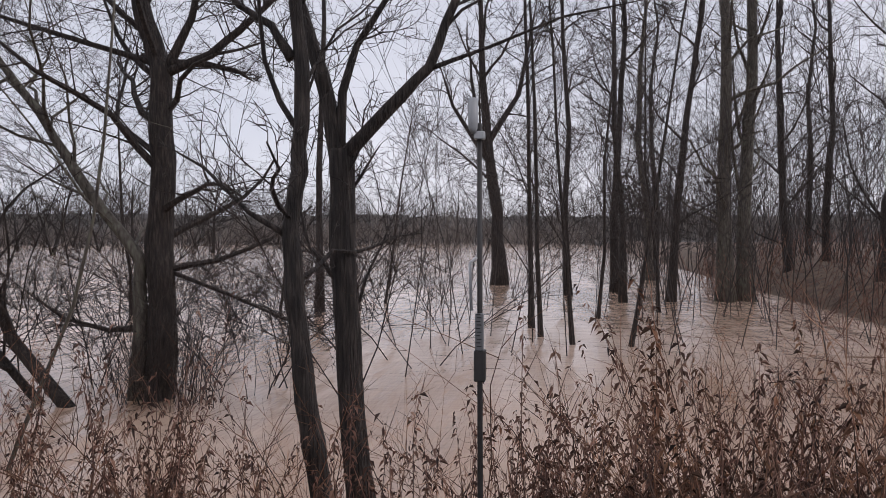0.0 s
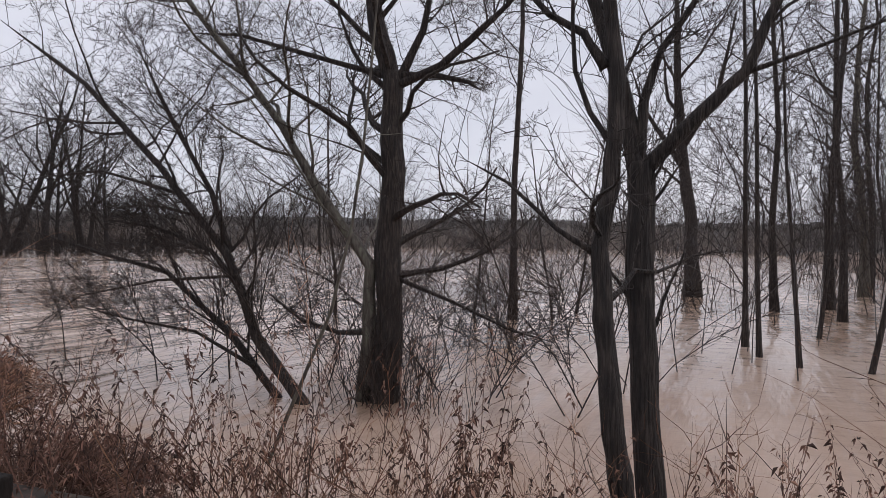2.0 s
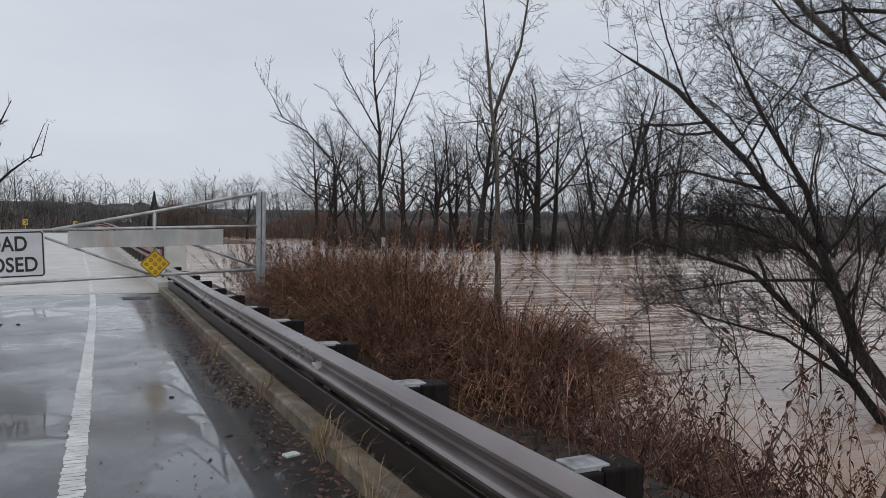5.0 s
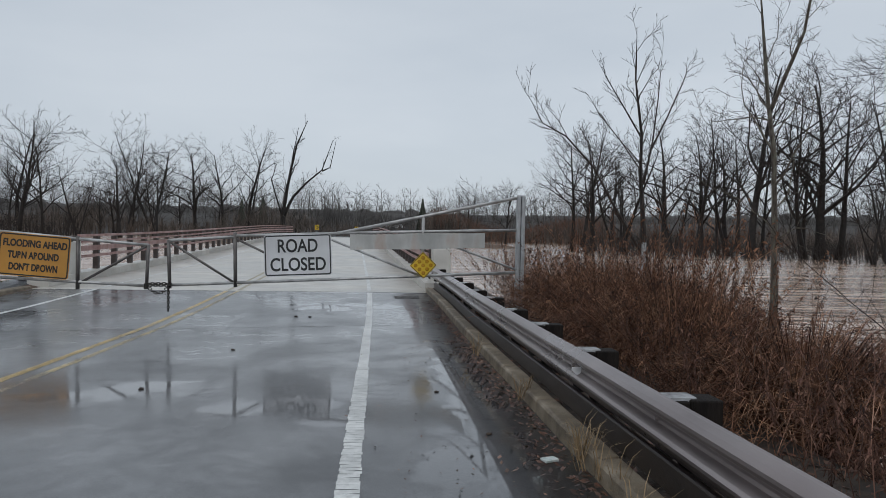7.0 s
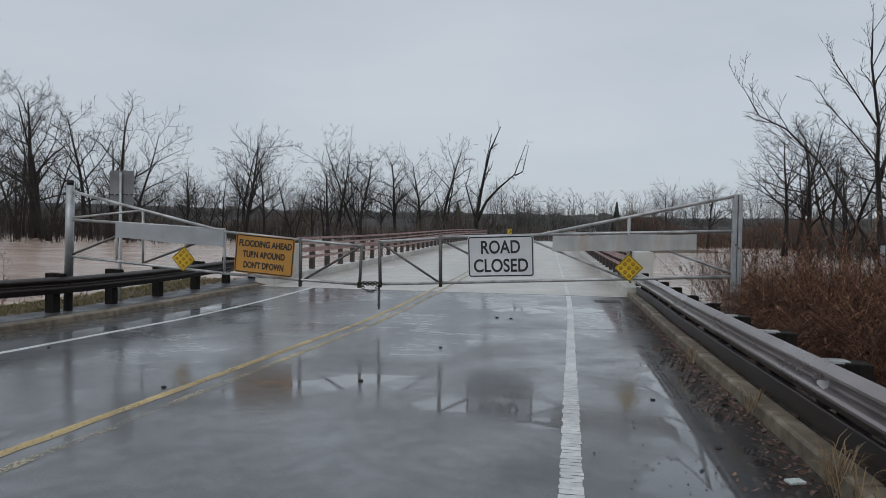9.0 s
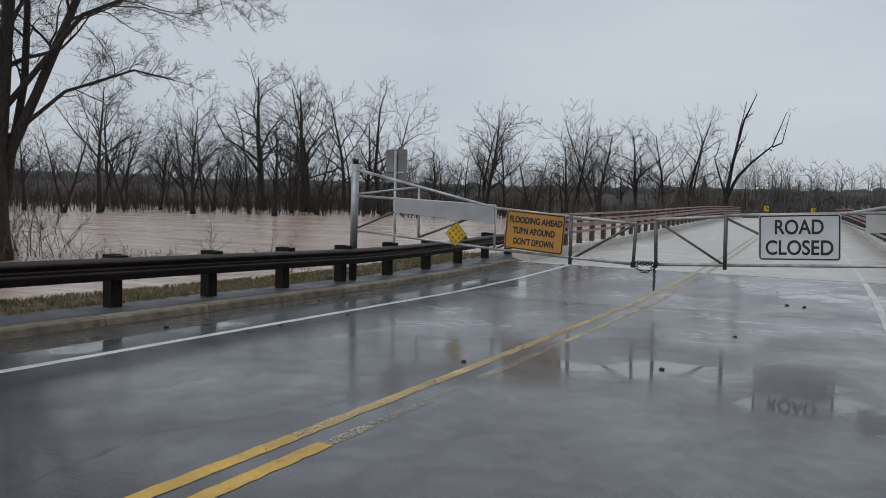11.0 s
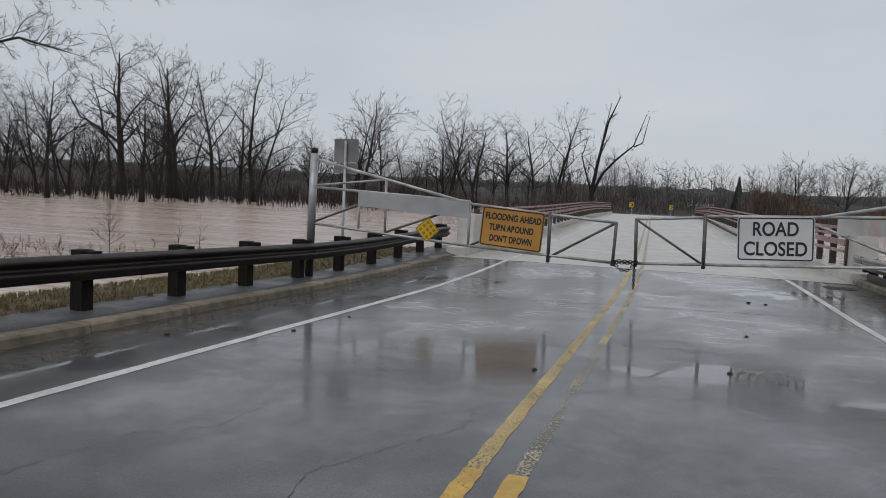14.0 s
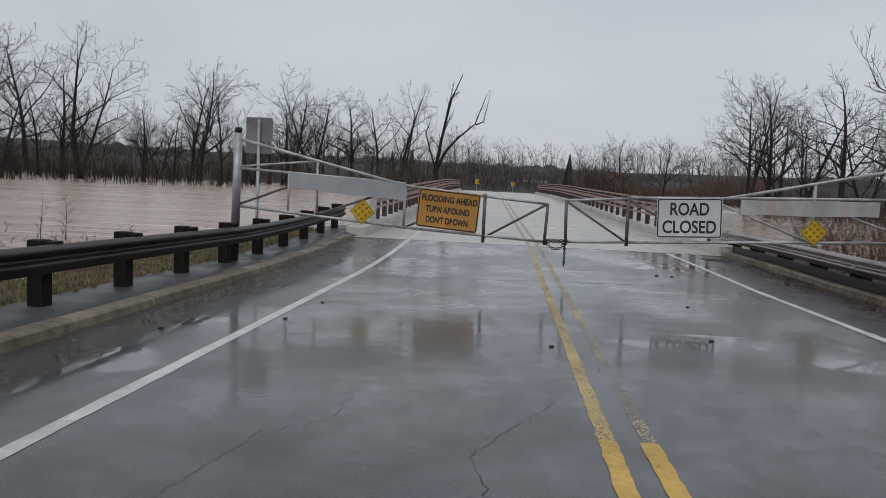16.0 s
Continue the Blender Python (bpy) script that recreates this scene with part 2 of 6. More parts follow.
M_YELLOW_NEW = worn_paint("line_yellow_fresh", (0.56, 0.33, 0.05), (0.72, 0.45, 0.08), 0.12, 34)
M_YELLOW_USED = worn_paint("line_yellow_used", (0.48, 0.34, 0.13), (0.62, 0.45, 0.18), 0.36, 60)
M_YELLOW_GONE = worn_paint("line_yellow_worn", (0.42, 0.36, 0.24), (0.56, 0.48, 0.32), 0.56, 60)
M_YELLOW_PALE = worn_paint("line_yellow_pale", (0.46, 0.36, 0.19), (0.6, 0.48, 0.26), 0.46, 60)
M_WHITE_LINE = worn_paint("line_white_used", (0.55, 0.55, 0.53), (0.74, 0.74, 0.72), 0.04, 30)


# where rain stands on the road: centre x, y and half sizes
PUDDLES = ((-1.55, 7.7, 0.8, 0.85), (-3.0, 8.3, 1.2, 0.8), (0.5, 8.6, 0.5, 5.0), (0.2, 5.0, 0.6, 2.2), (-9.6, 10.2, 0.3, 5.5), (-9.1, 6.0, 0.7, 0.7), (-9.0, 8.0, 0.8, 0.4), (-8.3, 16.0, 1.6, 1.2), (-1.2, 17.6, 2.2, 1.2), (-0.9, 6.9, 0.5, 0.3), (0.2, 7.3, 0.5, 0.35))


def wet_road():
    m = bpy.data.materials.new("asphalt_wet")
    m.use_nodes = True
    n, l = m.node_tree.nodes, m.node_tree.links
    b = n["Principled BSDF"]
    tc = n.new("ShaderNodeTexCoord")

    def noise_tex(scale, detail, stretch=(1, 1, 1), distort=0.0):
        mp = n.new("ShaderNodeMapping")
        mp.inputs["Scale"].default_value = stretch
        t = n.new("ShaderNodeTexNoise")
        t.inputs["Scale"].default_value, t.inputs["Detail"].default_value = scale, detail
        t.inputs["Distortion"].default_value = distort
        l.new(tc.outputs["Object"], mp.inputs["Vector"])
        l.new(mp.outputs["Vector"], t.inputs["Vector"])
        return t.outputs["Fac"]

    def span(v, f0, f1, t0, t1):
        r = n.new("ShaderNodeMapRange")
        r.inputs["From Min"].default_value, r.inputs["From Max"].default_value = f0, f1
        r.inputs["To Min"].default_value, r.inputs["To Max"].default_value = t0, t1
        l.new(v, r.inputs["Value"])
        return r.outputs["Result"]

    def calc(op, x, y):
        k = n.new("ShaderNodeMath")
        k.operation = op
        for i, v in enumerate((x, y)):
            if isinstance(v, (int, float)):
                k.inputs[i].default_value = v
            else:
                l.new(v, k.inputs[i])
        return k.outputs[0]

    grain, stain = noise_tex(95, 6), noise_tex(0.8, 7)
    edge, wide = noise_tex(2.4, 8, (0.7, 0.75, 1)), noise_tex(0.6, 6, (0.8, 0.6, 1), 0.8)
    # standing water: soft ovals with a ragged shore
    stand = None
    for x, y, rx, ry in PUDDLES:
        mp = n.new("ShaderNodeMapping")
        mp.inputs["Location"].default_value = (-x / rx, -y / ry, 0)
        mp.inputs["Scale"].default_value = (1 / rx, 1 / ry, 0)
        l.new(tc.outputs["Object"], mp.inputs["Vector"])
        ln = n.new("ShaderNodeVectorMath")
        ln.operation = "LENGTH"
        l.new(mp.outputs["Vector"], ln.inputs[0])
        o = span(ln.outputs["Value"], 0.45, 1.25, 1.0, 0.0)
        stand = o if stand is None else calc("MAXIMUM", stand, o)
    level = calc("ADD", calc("MULTIPLY", stand, 0.5), calc("MULTIPLY", calc("SUBTRACT", edge, 0.5), 1.5))
    level = calc("ADD", level, calc("MULTIPLY", calc("SUBTRACT", wide, 0.5), 0.5))
    pool = span(level, 0.22, 0.52, 0.0, 1.0)
    ramp = n.new("ShaderNodeValToRGB")
    e = ramp.color_ramp.elements
    e[0].position, e[0].color = 0.3, (0.024, 0.025, 0.028, 1)
    e[1].position, e[1].color = 0.72, (0.072, 0.073, 0.077, 1)
    l.new(stain, ramp.inputs["Fac"])
    mixc = n.new("ShaderNodeHueSaturation")
    l.new(ramp.outputs["Color"], mixc.inputs["Color"])
    l.new(span(grain, 0.3, 0.7, 0.25, 1.75), mixc.inputs["Value"])
    l.new(mixc.outputs["Color"], b.inputs["Base Color"])
    b.inputs["Roughness"].default_value = 0.42
    # thin film everywhere, mirror-smooth where it stands
    damp = span(calc("ADD", wide, calc("MULTIPLY", edge, 0.5)), 0.6, 0.95, 1.0, 0.45)
    damp = calc("MULTIPLY", damp, span(noise_tex(6.0, 9), 0.35, 0.62, 1.0, 0.72))
    l.new(calc("MAXIMUM", damp, pool), b.inputs["Coat Weight"])
    film = span(calc("ADD", wide, calc("MULTIPLY", edge, 0.35)), 0.55, 0.85, 0.06, 0.16)
    l.new(calc("MULTIPLY", film, span(pool, 0.0, 1.0, 1.0, 0.16)), b.inputs["Coat Roughness"])
    b.inputs["Coat IOR"].default_value = 1.5
    bp = n.new("ShaderNodeBump")
    bp.inputs["Distance"].default_value = 0.004
    bp.inputs["Strength"].default_value = 0.5
    l.new(grain, bp.inputs["Height"])
    l.new(bp.outputs["Normal"], b.inputs["Normal"])
    bc = n.new("ShaderNodeBump")
    bc.inputs["Distance"].default_value = 0.006
    l.new(span(pool, 0.0, 1.0, 0.2, 0.035), bc.inputs["Strength"])
    l.new(noise_tex(16, 5), bc.inputs["Height"])
    l.new(bc.outputs["Normal"], b.inputs["Coat Normal"])
    return m


def river():
    m = bpy.data.materials.new("flood_water")
    m.use_nodes = True
    n, l = m.node_tree.nodes, m.node_tree.links
    b = n["Principled BSDF"]
    tc = n.new("ShaderNodeTexCoord")
    silt = n.new("ShaderNodeTexNoise")
    silt.inputs["Scale"].default_value, silt.inputs["Detail"].default_value = 0.12, 7
    flow = n.new("ShaderNodeMapping")
    flow.inputs["Scale"].default_value = (0.6, 2.2, 1)
    l.new(tc.outputs["Object"], flow.inputs["Vector"])
    l.new(flow.outputs["Vector"], silt.inputs["Vector"])
    ramp = n.new("ShaderNodeValToRGB")
    e = ramp.color_ramp.elements
    e[0].position, e[0].color = 0.3, (0.33, 0.2, 0.125, 1)
    e[1].position, e[1].color = 0.7, (0.72, 0.55, 0.44, 1)
    l.new(silt.outputs["Fac"], ramp.inputs["Fac"])
    # the open river west of the road runs choppy and silty, its pale sky reflection partly painted into the colour; the
    # backwater in the wood lies calm
    sep = n.new("ShaderNodeSeparateXYZ")
    l.new(tc.outputs["Object"], sep.inputs["Vector"])
    chop = n.new("ShaderNodeMapRange")
    chop.inputs["From Min"].default_value, chop.inputs["From Max"].default_value = -2.0, -16.0
    chop.inputs["To Max"].default_value = 0.6
    l.new(sep.outputs["X"], chop.inputs["Value"])
    # paler base colour stands for sky mirrored in the ripples, besides silt
    pale = n.new("ShaderNodeMixRGB")
    pale.inputs[2].default_value = (0.66, 0.49, 0.4, 1)
    l.new(chop.outputs["Result"], pale.inputs[0])
    l.new(ramp.outputs["Color"], pale.inputs[1])
    l.new(pale.outputs["Color"], b.inputs["Base Color"])
    gloss = n.new("ShaderNodeMapRange")
    gloss.inputs["To Min"].default_value, gloss.inputs["To Max"].default_value = 0.13, 0.2
    l.new(chop.outputs["Result"], gloss.inputs["Value"])
    l.new(gloss.outputs["Result"], b.inputs["Roughness"])
    b.inputs["IOR"].default_value = 1.5
    mp = n.new("ShaderNodeMapping")
    mp.inputs["Scale"].default_value = (1.0, 0.45, 1)
    l.new(tc.outputs["Object"], mp.inputs["Vector"])
    w1 = n.new("ShaderNodeTexNoise")
    w1.inputs["Scale"].default_value, w1.inputs["Detail"].default_value = 2.2, 4
    l.new(mp.outputs["Vector"], w1.inputs["Vector"])
    w2 = n.new("ShaderNodeTexNoise")
    w2.inputs["Scale"].default_value, w2.inputs["Detail"].default_value = 0.55, 6
    mp2 = n.new("ShaderNodeMapping")
    mp2.inputs["Scale"].default_value = (0.35, 1.5, 1)
    l.new(tc.outputs["Object"], mp2.inputs["Vector"])
    l.new(mp2.outputs["Vector"], w2.inputs["Vector"])
    b1 = n.new("ShaderNodeBump")
    b1.inputs["Strength"].default_value, b1.inputs["Distance"].default_value = 0.6, 0.04
    b2 = n.new("ShaderNodeBump")
    b2.inputs["Strength"].default_value, b2.inputs["Distance"].default_value = 0.75, 0.25
    l.new(w1.outputs["Fac"], b1.inputs["Height"])
    l.new(w2.outputs["Fac"], b2.inputs["Height"])
    l.new(b1.outputs["Normal"], b2.inputs["Normal"])
    l.new(b2.outputs["Normal"], b.inputs["Normal"])
    return m


M_ROAD, M_WATER = wet_road(), river()


# ---- mesh helpers ----
def mesh_object(name, verts, faces, material, parent=None, label="", smooth=False):
    me = bpy.data.meshes.new(name)
    me.from_pydata([tuple(map(float, v)) for v in verts], [], faces)
    for m in (material if isinstance(material, (list, tuple)) else [material]):
        me.materials.append(m)
    if smooth:
        me.polygons.foreach_set("use_smooth", [True] * len(me.polygons))
    me.update()
    ob = new(name, me)
    if parent:
        ob.parent = parent
    if label:
        ob["label"] = label
    return ob


def part(name, bm, material, parent, label="", smooth=False):
    me = bpy.data.meshes.new(name)
    bm.to_mesh(me)
    bm.free()
    for m in (material if isinstance(material, (list, tuple)) else [material]):
        me.materials.append(m)
    if smooth:
        me.polygons.foreach_set("use_smooth", [True] * len(me.polygons))
    ob = new(name, me)
    ob.parent = parent
    if label:
        ob["label"] = label
    return ob


def thing(name, m, label, category, group=""):
    ob = new(name)
    ob.matrix_world = m
    return tagged(ob, label, category, group)


def box_bm(x0, x1, y0, y1, z0, z1, bevel=0.0):
    bm = bmesh.new()
    bmesh.ops.create_cube(bm, size=1)
    for v in bm.verts:
        v.co = Vector(((x0 + x1) / 2 + v.co.x * (x1 - x0), (y0 + y1) / 2 + v.co.y * (y1 - y0), (z0 + z1) / 2 + v.co.z * (z1 - z0)))
    if bevel:
        bmesh.ops.bevel(bm, geom=bm.edges[:], offset=bevel, segments=2, profile=0.5, affect="EDGES")
    return bm


def tube_data(pts, radii, sides, verts, faces):
    """Adds a tapered tube along pts to the lists."""
    base = len(verts)
    n = len(pts)
    for i, p in enumerate(pts):
        d = (pts[min(i + 1, n - 1)] - pts[max(i - 1, 0)])
        d = d.normalized() if d.length > 1e-9 else Vector((0, 0, 1))
        a = d.cross(Vector((0.31, 0.95, 0.05)))
        if a.length < 1e-3:
            a = d.cross(Vector((1, 0, 0)))
        a.normalize()
        b = d.cross(a)
        for k in range(sides):
            t = 2 * math.pi * k / sides
            verts.append(p + (a * math.cos(t) + b * math.sin(t)) * radii[i])
    for i in range(n - 1):
        for k in range(sides):
            k2 = (k + 1) % sides
            faces.append((base + i * sides + k, base + i * sides + k2, base + (i + 1) * sides + k2, base + (i + 1) * sides + k))
    if sides > 3:
        faces.append(tuple(base + k for k in reversed(range(sides))))
        faces.append(tuple(base + (n - 1) * sides + k for k in range(sides)))


def pipe(name, a, b, r, material, parent, label="", sides=10):
    vs, fs = [], []
    tube_data([Vector(a), Vector(b)], [r, r], sides, vs, fs)
    return mesh_object(name, vs, fs, material, parent, label, True)


# ---- the lie of the land ----
def soft(t):
    t = min(1.0, max(0.0, t))
    return t * t * (3 - 2 * t)


WATER = -0.8


def road_z(y, u=-0.7):
    """Road height at y, with a slight fall to the west."""
    return grade(y) + 0.012 * (max(-13.0, min(2.0, u)) + 0.7) * (1 - soft((y - 16) / 8))


def grade(y):
    if y < 14:
        return 0.0165 * (14 - max(y, -14))
    if y < 21.5:
        return 0.0
    if y < 105:
        return 0.62 * soft((y - 21.5) / 62)
    return 0.62 - 0.5 * soft((y - 105) / 60)


def shift(y):
    return 0.0 if y < 14 else (-0.015 * (y - 14) ** 2 / 12 if y < 26 else -0.18 - 0.031 * (y - 26)) if y < 160 else shift(159.9)


def land_z(x, y):
    u = x - shift(y)
    top = road_z(y, u) + (-0.06 if u > -10.2 else 0.07)
    deep = -2.2
    # road bank near the camera
    near = 1 - soft((y - 22.5) / 3.0)
    right = 1 - soft((u - 1.9) / 5.4)
    left = 1 - soft((-u - 12.6) / 5.0) if u < 0 else 1.0
    left = min(left, 1.0)
    bank = (top - deep) * (right if u > -5 else left) * near
    z = deep + bank
    # spit of brush up the shore
    spit = soft((-6.5 - y) / 7.0) * soft((x - 6) / 14.0)
    z = max(z, deep + spit * 2.6)
    # far shores
    d = math.hypot(x, y)
    ahead = soft((y - 104) / 10.0) * (1 - soft((abs(x + 8) - 14) / 40.0))
    z = max(z, deep + ahead * (road_z(y) + 2.0))
    shore = 205 + 25 * math.sin(x * 0.02) + 18 * math.sin(y * 0.031)
    far = soft((d - shore) / 40.0)
    z = max(z, deep + far * 2.2 + max(0, min(d, 700) - shore - 15) * 0.04 * soft((d - shore) / 60))
    return z


def spaced(lo, hi, dense_lo, dense_hi, step, grow=1.16):
    v = list(np.arange(dense_lo, dense_hi + 1e-6, step))
    s, x = step, dense_hi
    while x < hi:
        s *= grow
        x += s
        v.append(min(x, hi))
    s, x, w = step, dense_lo, []
    while x > lo:
        s *= grow
        x -= s
        w.append(max(x, lo))
    return w[::-1] + v


def sheet(name, xs, ys, height, material, label, category, smooth=True):
    vs, fs = [], []
    for y in ys:
        for x in xs:
            vs.append((x, y, height(x, y)))
    nx = len(xs)
    for j in range(len(ys) - 1):
        for i in range(nx - 1):
            a = j * nx + i
            fs.append((a, a + 1, a + nx + 1, a + nx))
    ob = mesh_object(name, vs, fs, material, None, "", smooth)
    return tagged(ob, label, category, kind="structure")


ground = sheet("ground", spaced(-2500, 2500, -20, 10, 0.6), spaced(-2500, 2500, -16, 30, 0.8), land_z, [M_GROUND, M_FLOOR_SHADE], "muddy leaf-strewn river bank and far floodplain", "ground")
# far ground gets the floor colour that has forest shade painted in
for poly in ground.data.polygons:
    if poly.center.xy.length > 150:
        poly.material_index = 1
sheet("water", spaced(-2500, 2500, -100, 100, 50, 1.5), spaced(-2500, 2500, -100, 200, 50, 1.5), lambda x, y: WATER, M_WATER, "brown silty flood water with small ripples", "water", False)


def strip(name, u0, u1, y0, y1, dz, material, label="", category="", nx=2, step=1.0, kind="structure", skirt=0.0, parent=None):
    ys = list(np.linspace(y0, y1, max(2, int((y1 - y0) / step) + 1)))
    vs, fs = [], []
    us = [u0 + (u1 - u0) * i / (nx - 1) for i in range(nx)]
    for y in ys:
        for u in us:
            vs.append((u + shift(y), y, road_z(y, u) + dz))
    for j in range(len(ys) - 1):
        for i in range(nx - 1):
            a = j * nx + i
            fs.append((a, a + 1, a + nx + 1, a + nx))
    if skirt:
        n = len(vs)
        for j, y in enumerate(ys):
            vs += [(u0 + shift(y), y, road_z(y, u0) + dz - skirt), (u1 + shift(y), y, road_z(y, u1) + dz - skirt)]
        for j in range(len(ys) - 1):
            a, b = n + 2 * j, n + 2 * j + 2
            fs += [(j * nx, (j + 1) * nx, b, a), (a + 1, b + 1, (j + 1) * nx + nx - 1, j * nx + nx - 1), (a, b, b + 1, a + 1)]
        fs += [(n, n + 1, nx - 1, 0), ((len(ys) - 1) * nx, len(vs) - 2 + 0, len(vs) - 1, (len(ys) - 1) * nx + nx - 1)]
    ob = mesh_object(name, vs, fs, material, parent, "", nx > 2)
    return tagged(ob, label, category, kind=kind) if label else ob


LINE_R, LINE_Y1, LINE_Y2, LINE_L = -0.70, -4.705, -4.425, -8.30
road = strip("road", -9.96, 1.06, -14, 21.5, 0.0, M_ROAD, "wet dark grey asphalt road with puddles", "road", 12, 0.5, skirt=0.4)
strip("verge_east", 1.09, 2.6, -14, 23, 0.1, M_VERGE, "muddy verge behind the kerb under the guard rail", "verge", 4, 0.5, skirt=1.2)
strip("pavement", -11.35, -10.3, -14, 24.5, 0.085, M_ROADSIDE, "wet asphalt verge behind the kerb", "pavement", 4, 1.0, skirt=0.4)
far_road = strip("road_far", -9.2, -0.2, 105, 170, 0.01, M_ROAD, "wet asphalt road beyond the bridge", "road", 3, 3)


# ---- bridge ----
def bridge():
    deck = strip("bridge_deck", -10.35, 1.55, 21.5, 106, 0.0, M_CONC, "wet pale concrete bridge deck", "bridge deck", 6, 2.0, skirt=0.75)
    for u0, u1 in ((-10.35, -9.75), (0.95, 1.55)):
        strip("kerb", u0, u1, 22.0, 106, 0.24, M_CONC, nx=2, step=2.0, skirt=0.3, parent=deck)
    for u, side, group in ((-10.1, 1, "bridge railings"), (1.3, -1, "bridge railings")):
        y0 = 24.9 if u < 0 else 24.2
        r = thing("bridge_railing", Matrix.Identity(4), "weathered red-brown steel bridge railing with dark posts", "railing", group)
        ys = list(np.arange(y0, 105, 1.9))
        for z0, z1, th in ((1.13, 1.21, 0.09), (0.93, 1.0, 0.06), (0.66, 0.83, 0.06), (0.44, 0.53, 0.06)):
            vs, fs = [], []
            for y in ys:
                for dx, z in ((-th / 2, z0), (th / 2, z0), (th / 2, z1), (-th / 2, z1)):
                    vs.append((u + side * 0.08 + shift(y) + dx, y, road_z(y) + 0.24 + z))
            for j in range(len(ys) - 1):
                a = 4 * j
                for k in range(4):
                    fs.append((a + k, a + (k + 1) % 4, a + 4 + (k + 1) % 4, a + 4 + k))
            fs += [(3, 2, 1, 0), tuple(len(vs) - 4 + k for k in range(4))]
            mesh_object("rail", vs, fs, M_REDRAIL, r)
        bm = box_bm(-0.09, 0.09, -0.1, 0.1, 0, 1.16, 0.015)
        first = part("post", bm, M_DARKPOST, r)
        for i, y in enumerate(ys):
            o = first if i == 0 else first.copy()
            if i:
                scene.collection.objects.link(o)
            o.location = (u - side * 0.03 + shift(y), y, road_z(y) + 0.24)
    return deck


bridge()


def end_block(x, y, z, h, flip):
    b = thing("bridge_end_block", pose(x, y, z, 0, 0, 0), "pale concrete end block of the bridge railing with a sloped face", "concrete block", "bridge end blocks")
    bm = box_bm(-0.28, 0.28, -0.7, 0.7, -0.6, h, 0.03)
    for v in bm.verts:
        if v.co.z > h * 0.6 and v.co.y < 0:
            v.co.y += 0.35
    part("block", bm, M_CONC, b)


end_block(1.45, 23.55, 0.0, 1.25, 1)
end_block(-10.25, 23.9, 0.0, 1.25, -1)


# ---- kerbs ----
def kerb_run(name, u0, u1, y0, y1, h, front):
    k = tagged(new(name), "weathered buff stone kerb along the wet road", "kerb", kind="structure")
    length = 1.83
    n = int((y1 - y0) / length)
    bm = box_bm(u0, u1, 0.006, length - 0.006, -0.3, h, 0.025)
    for v in bm.verts:
        if v.co.z > 0:
            v.co.x += (0.04 if front > 0 else -0.1 * (v.co.x - u0) / (u1 - u0)) * (v.co.z / h)
    first = part("kerb_stone", bm, M_CURB, k)
    for i in range(n):
        y = y0 + i * length
        o = first if i == 0 else first.copy()
        if i:
            scene.collection.objects.link(o)
        slope = math.atan2(road_z(y + length) - road_z(y), length)
        veer = math.atan2(shift(y) - shift(y + length), length)
        o.matrix_basis = pose(shift(y), y, road_z(y, u0) + random.uniform(-0.006, 0.004), math.degrees(slope), 0, math.degrees(veer))


kerb_run("kerb_east", 0.92, 1.10, -13, 22.5, 0.13, 1)
kerb_run("kerb_west", -10.31, -9.97, -13, 23.5, 0.105, -1)


# ---- painted lines ----
def line_ribbon(name, u, width, y0, y1, material, label, ragged=0.0, step=0.25, dz=0.004):
    ys = list(np.arange(y0, y1 + 1e-6, step))
    vs, fs = [], []
    for y in ys:
        for s in (-1, 1):
            vs.append((u + s * width / 2 + shift(y) + random.uniform(-ragged, ragged), y, road_z(y, u) + dz))
    for j in range(len(ys) - 1):
        a = 2 * j
        fs.append((a, a + 1, a + 3, a + 2))
    return mesh_object(name, vs, fs, material, road, label)


line_ribbon("line_white", LINE_L, 0.13, -12, 21.5, M_WHITE_LINE, "white edge line", 0.006)
line_ribbon("line_white", LINE_R, 0.13, 9.6, 21.5, M_WHITE_LINE, "white edge line", 0.006)
line_ribbon("line_yellow", LINE_Y1, 0.115, 4.6, 21.5, M_YELLOW_USED, "yellow centre line worn thin", 0.008, 0.12)
line_ribbon("line_yellow", LINE_Y2 + 0.01, 0.1, 4.6, 9.5, M_YELLOW_GONE, "pale centre line almost worn away", 0.01, 0.1)
line_ribbon("line_yellow", LINE_Y2 + 0.02, 0.1, 9.5, 21.5, M_YELLOW_PALE, "pale yellow centre line worn thin", 0.01, 0.1)
line_ribbon("line_yellow", LINE_Y1, 0.125, -12, 4.66, M_YELLOW_NEW, "fresh yellow centre line", 0.008, 0.1)
line_ribbon("line_yellow", LINE_Y2, 0.125, -12, 4.62, M_YELLOW_NEW, "fresh yellow centre line", 0.008, 0.1)
for u, m_ in ((LINE_Y1, M_PAINT_W_OLD), (LINE_Y2, M_PAINT_W_OLD), (LINE_R, M_PAINT_W), (LINE_L, M_PAINT_W)):
    line_ribbon("line_bridge", u, 0.11, 21.7, 104, m_, "faded line on the concrete deck", 0.004, 2.0)


def grooved_line():
    """Near stretch of the white edge line, broken into cross bars."""
    y = -6.0
    vs, fs = [], []
    while y < 9.6:
        h = random.uniform(0.055, 0.085)
        a = len(vs)
        l0, r0 = -0.075 - random.uniform(-0.006, 0.008), 0.075 + random.uniform(-0.006, 0.008)
        sl = random.uniform(-0.006, 0.006)
        for px, py in ((l0, -sl), (r0, sl), (r0, h + sl), (l0, h - sl)):
            vs.append((LINE_R + px, y + py, road_z(y) + 0.004))
        fs.append((a, a + 1, a + 2, a + 3))
        y += h + random.uniform(0.004, 0.014)
    mesh_object("line_white", vs, fs, M_PAINT_W, road, "white edge line worn into cross bars")


grooved_line()


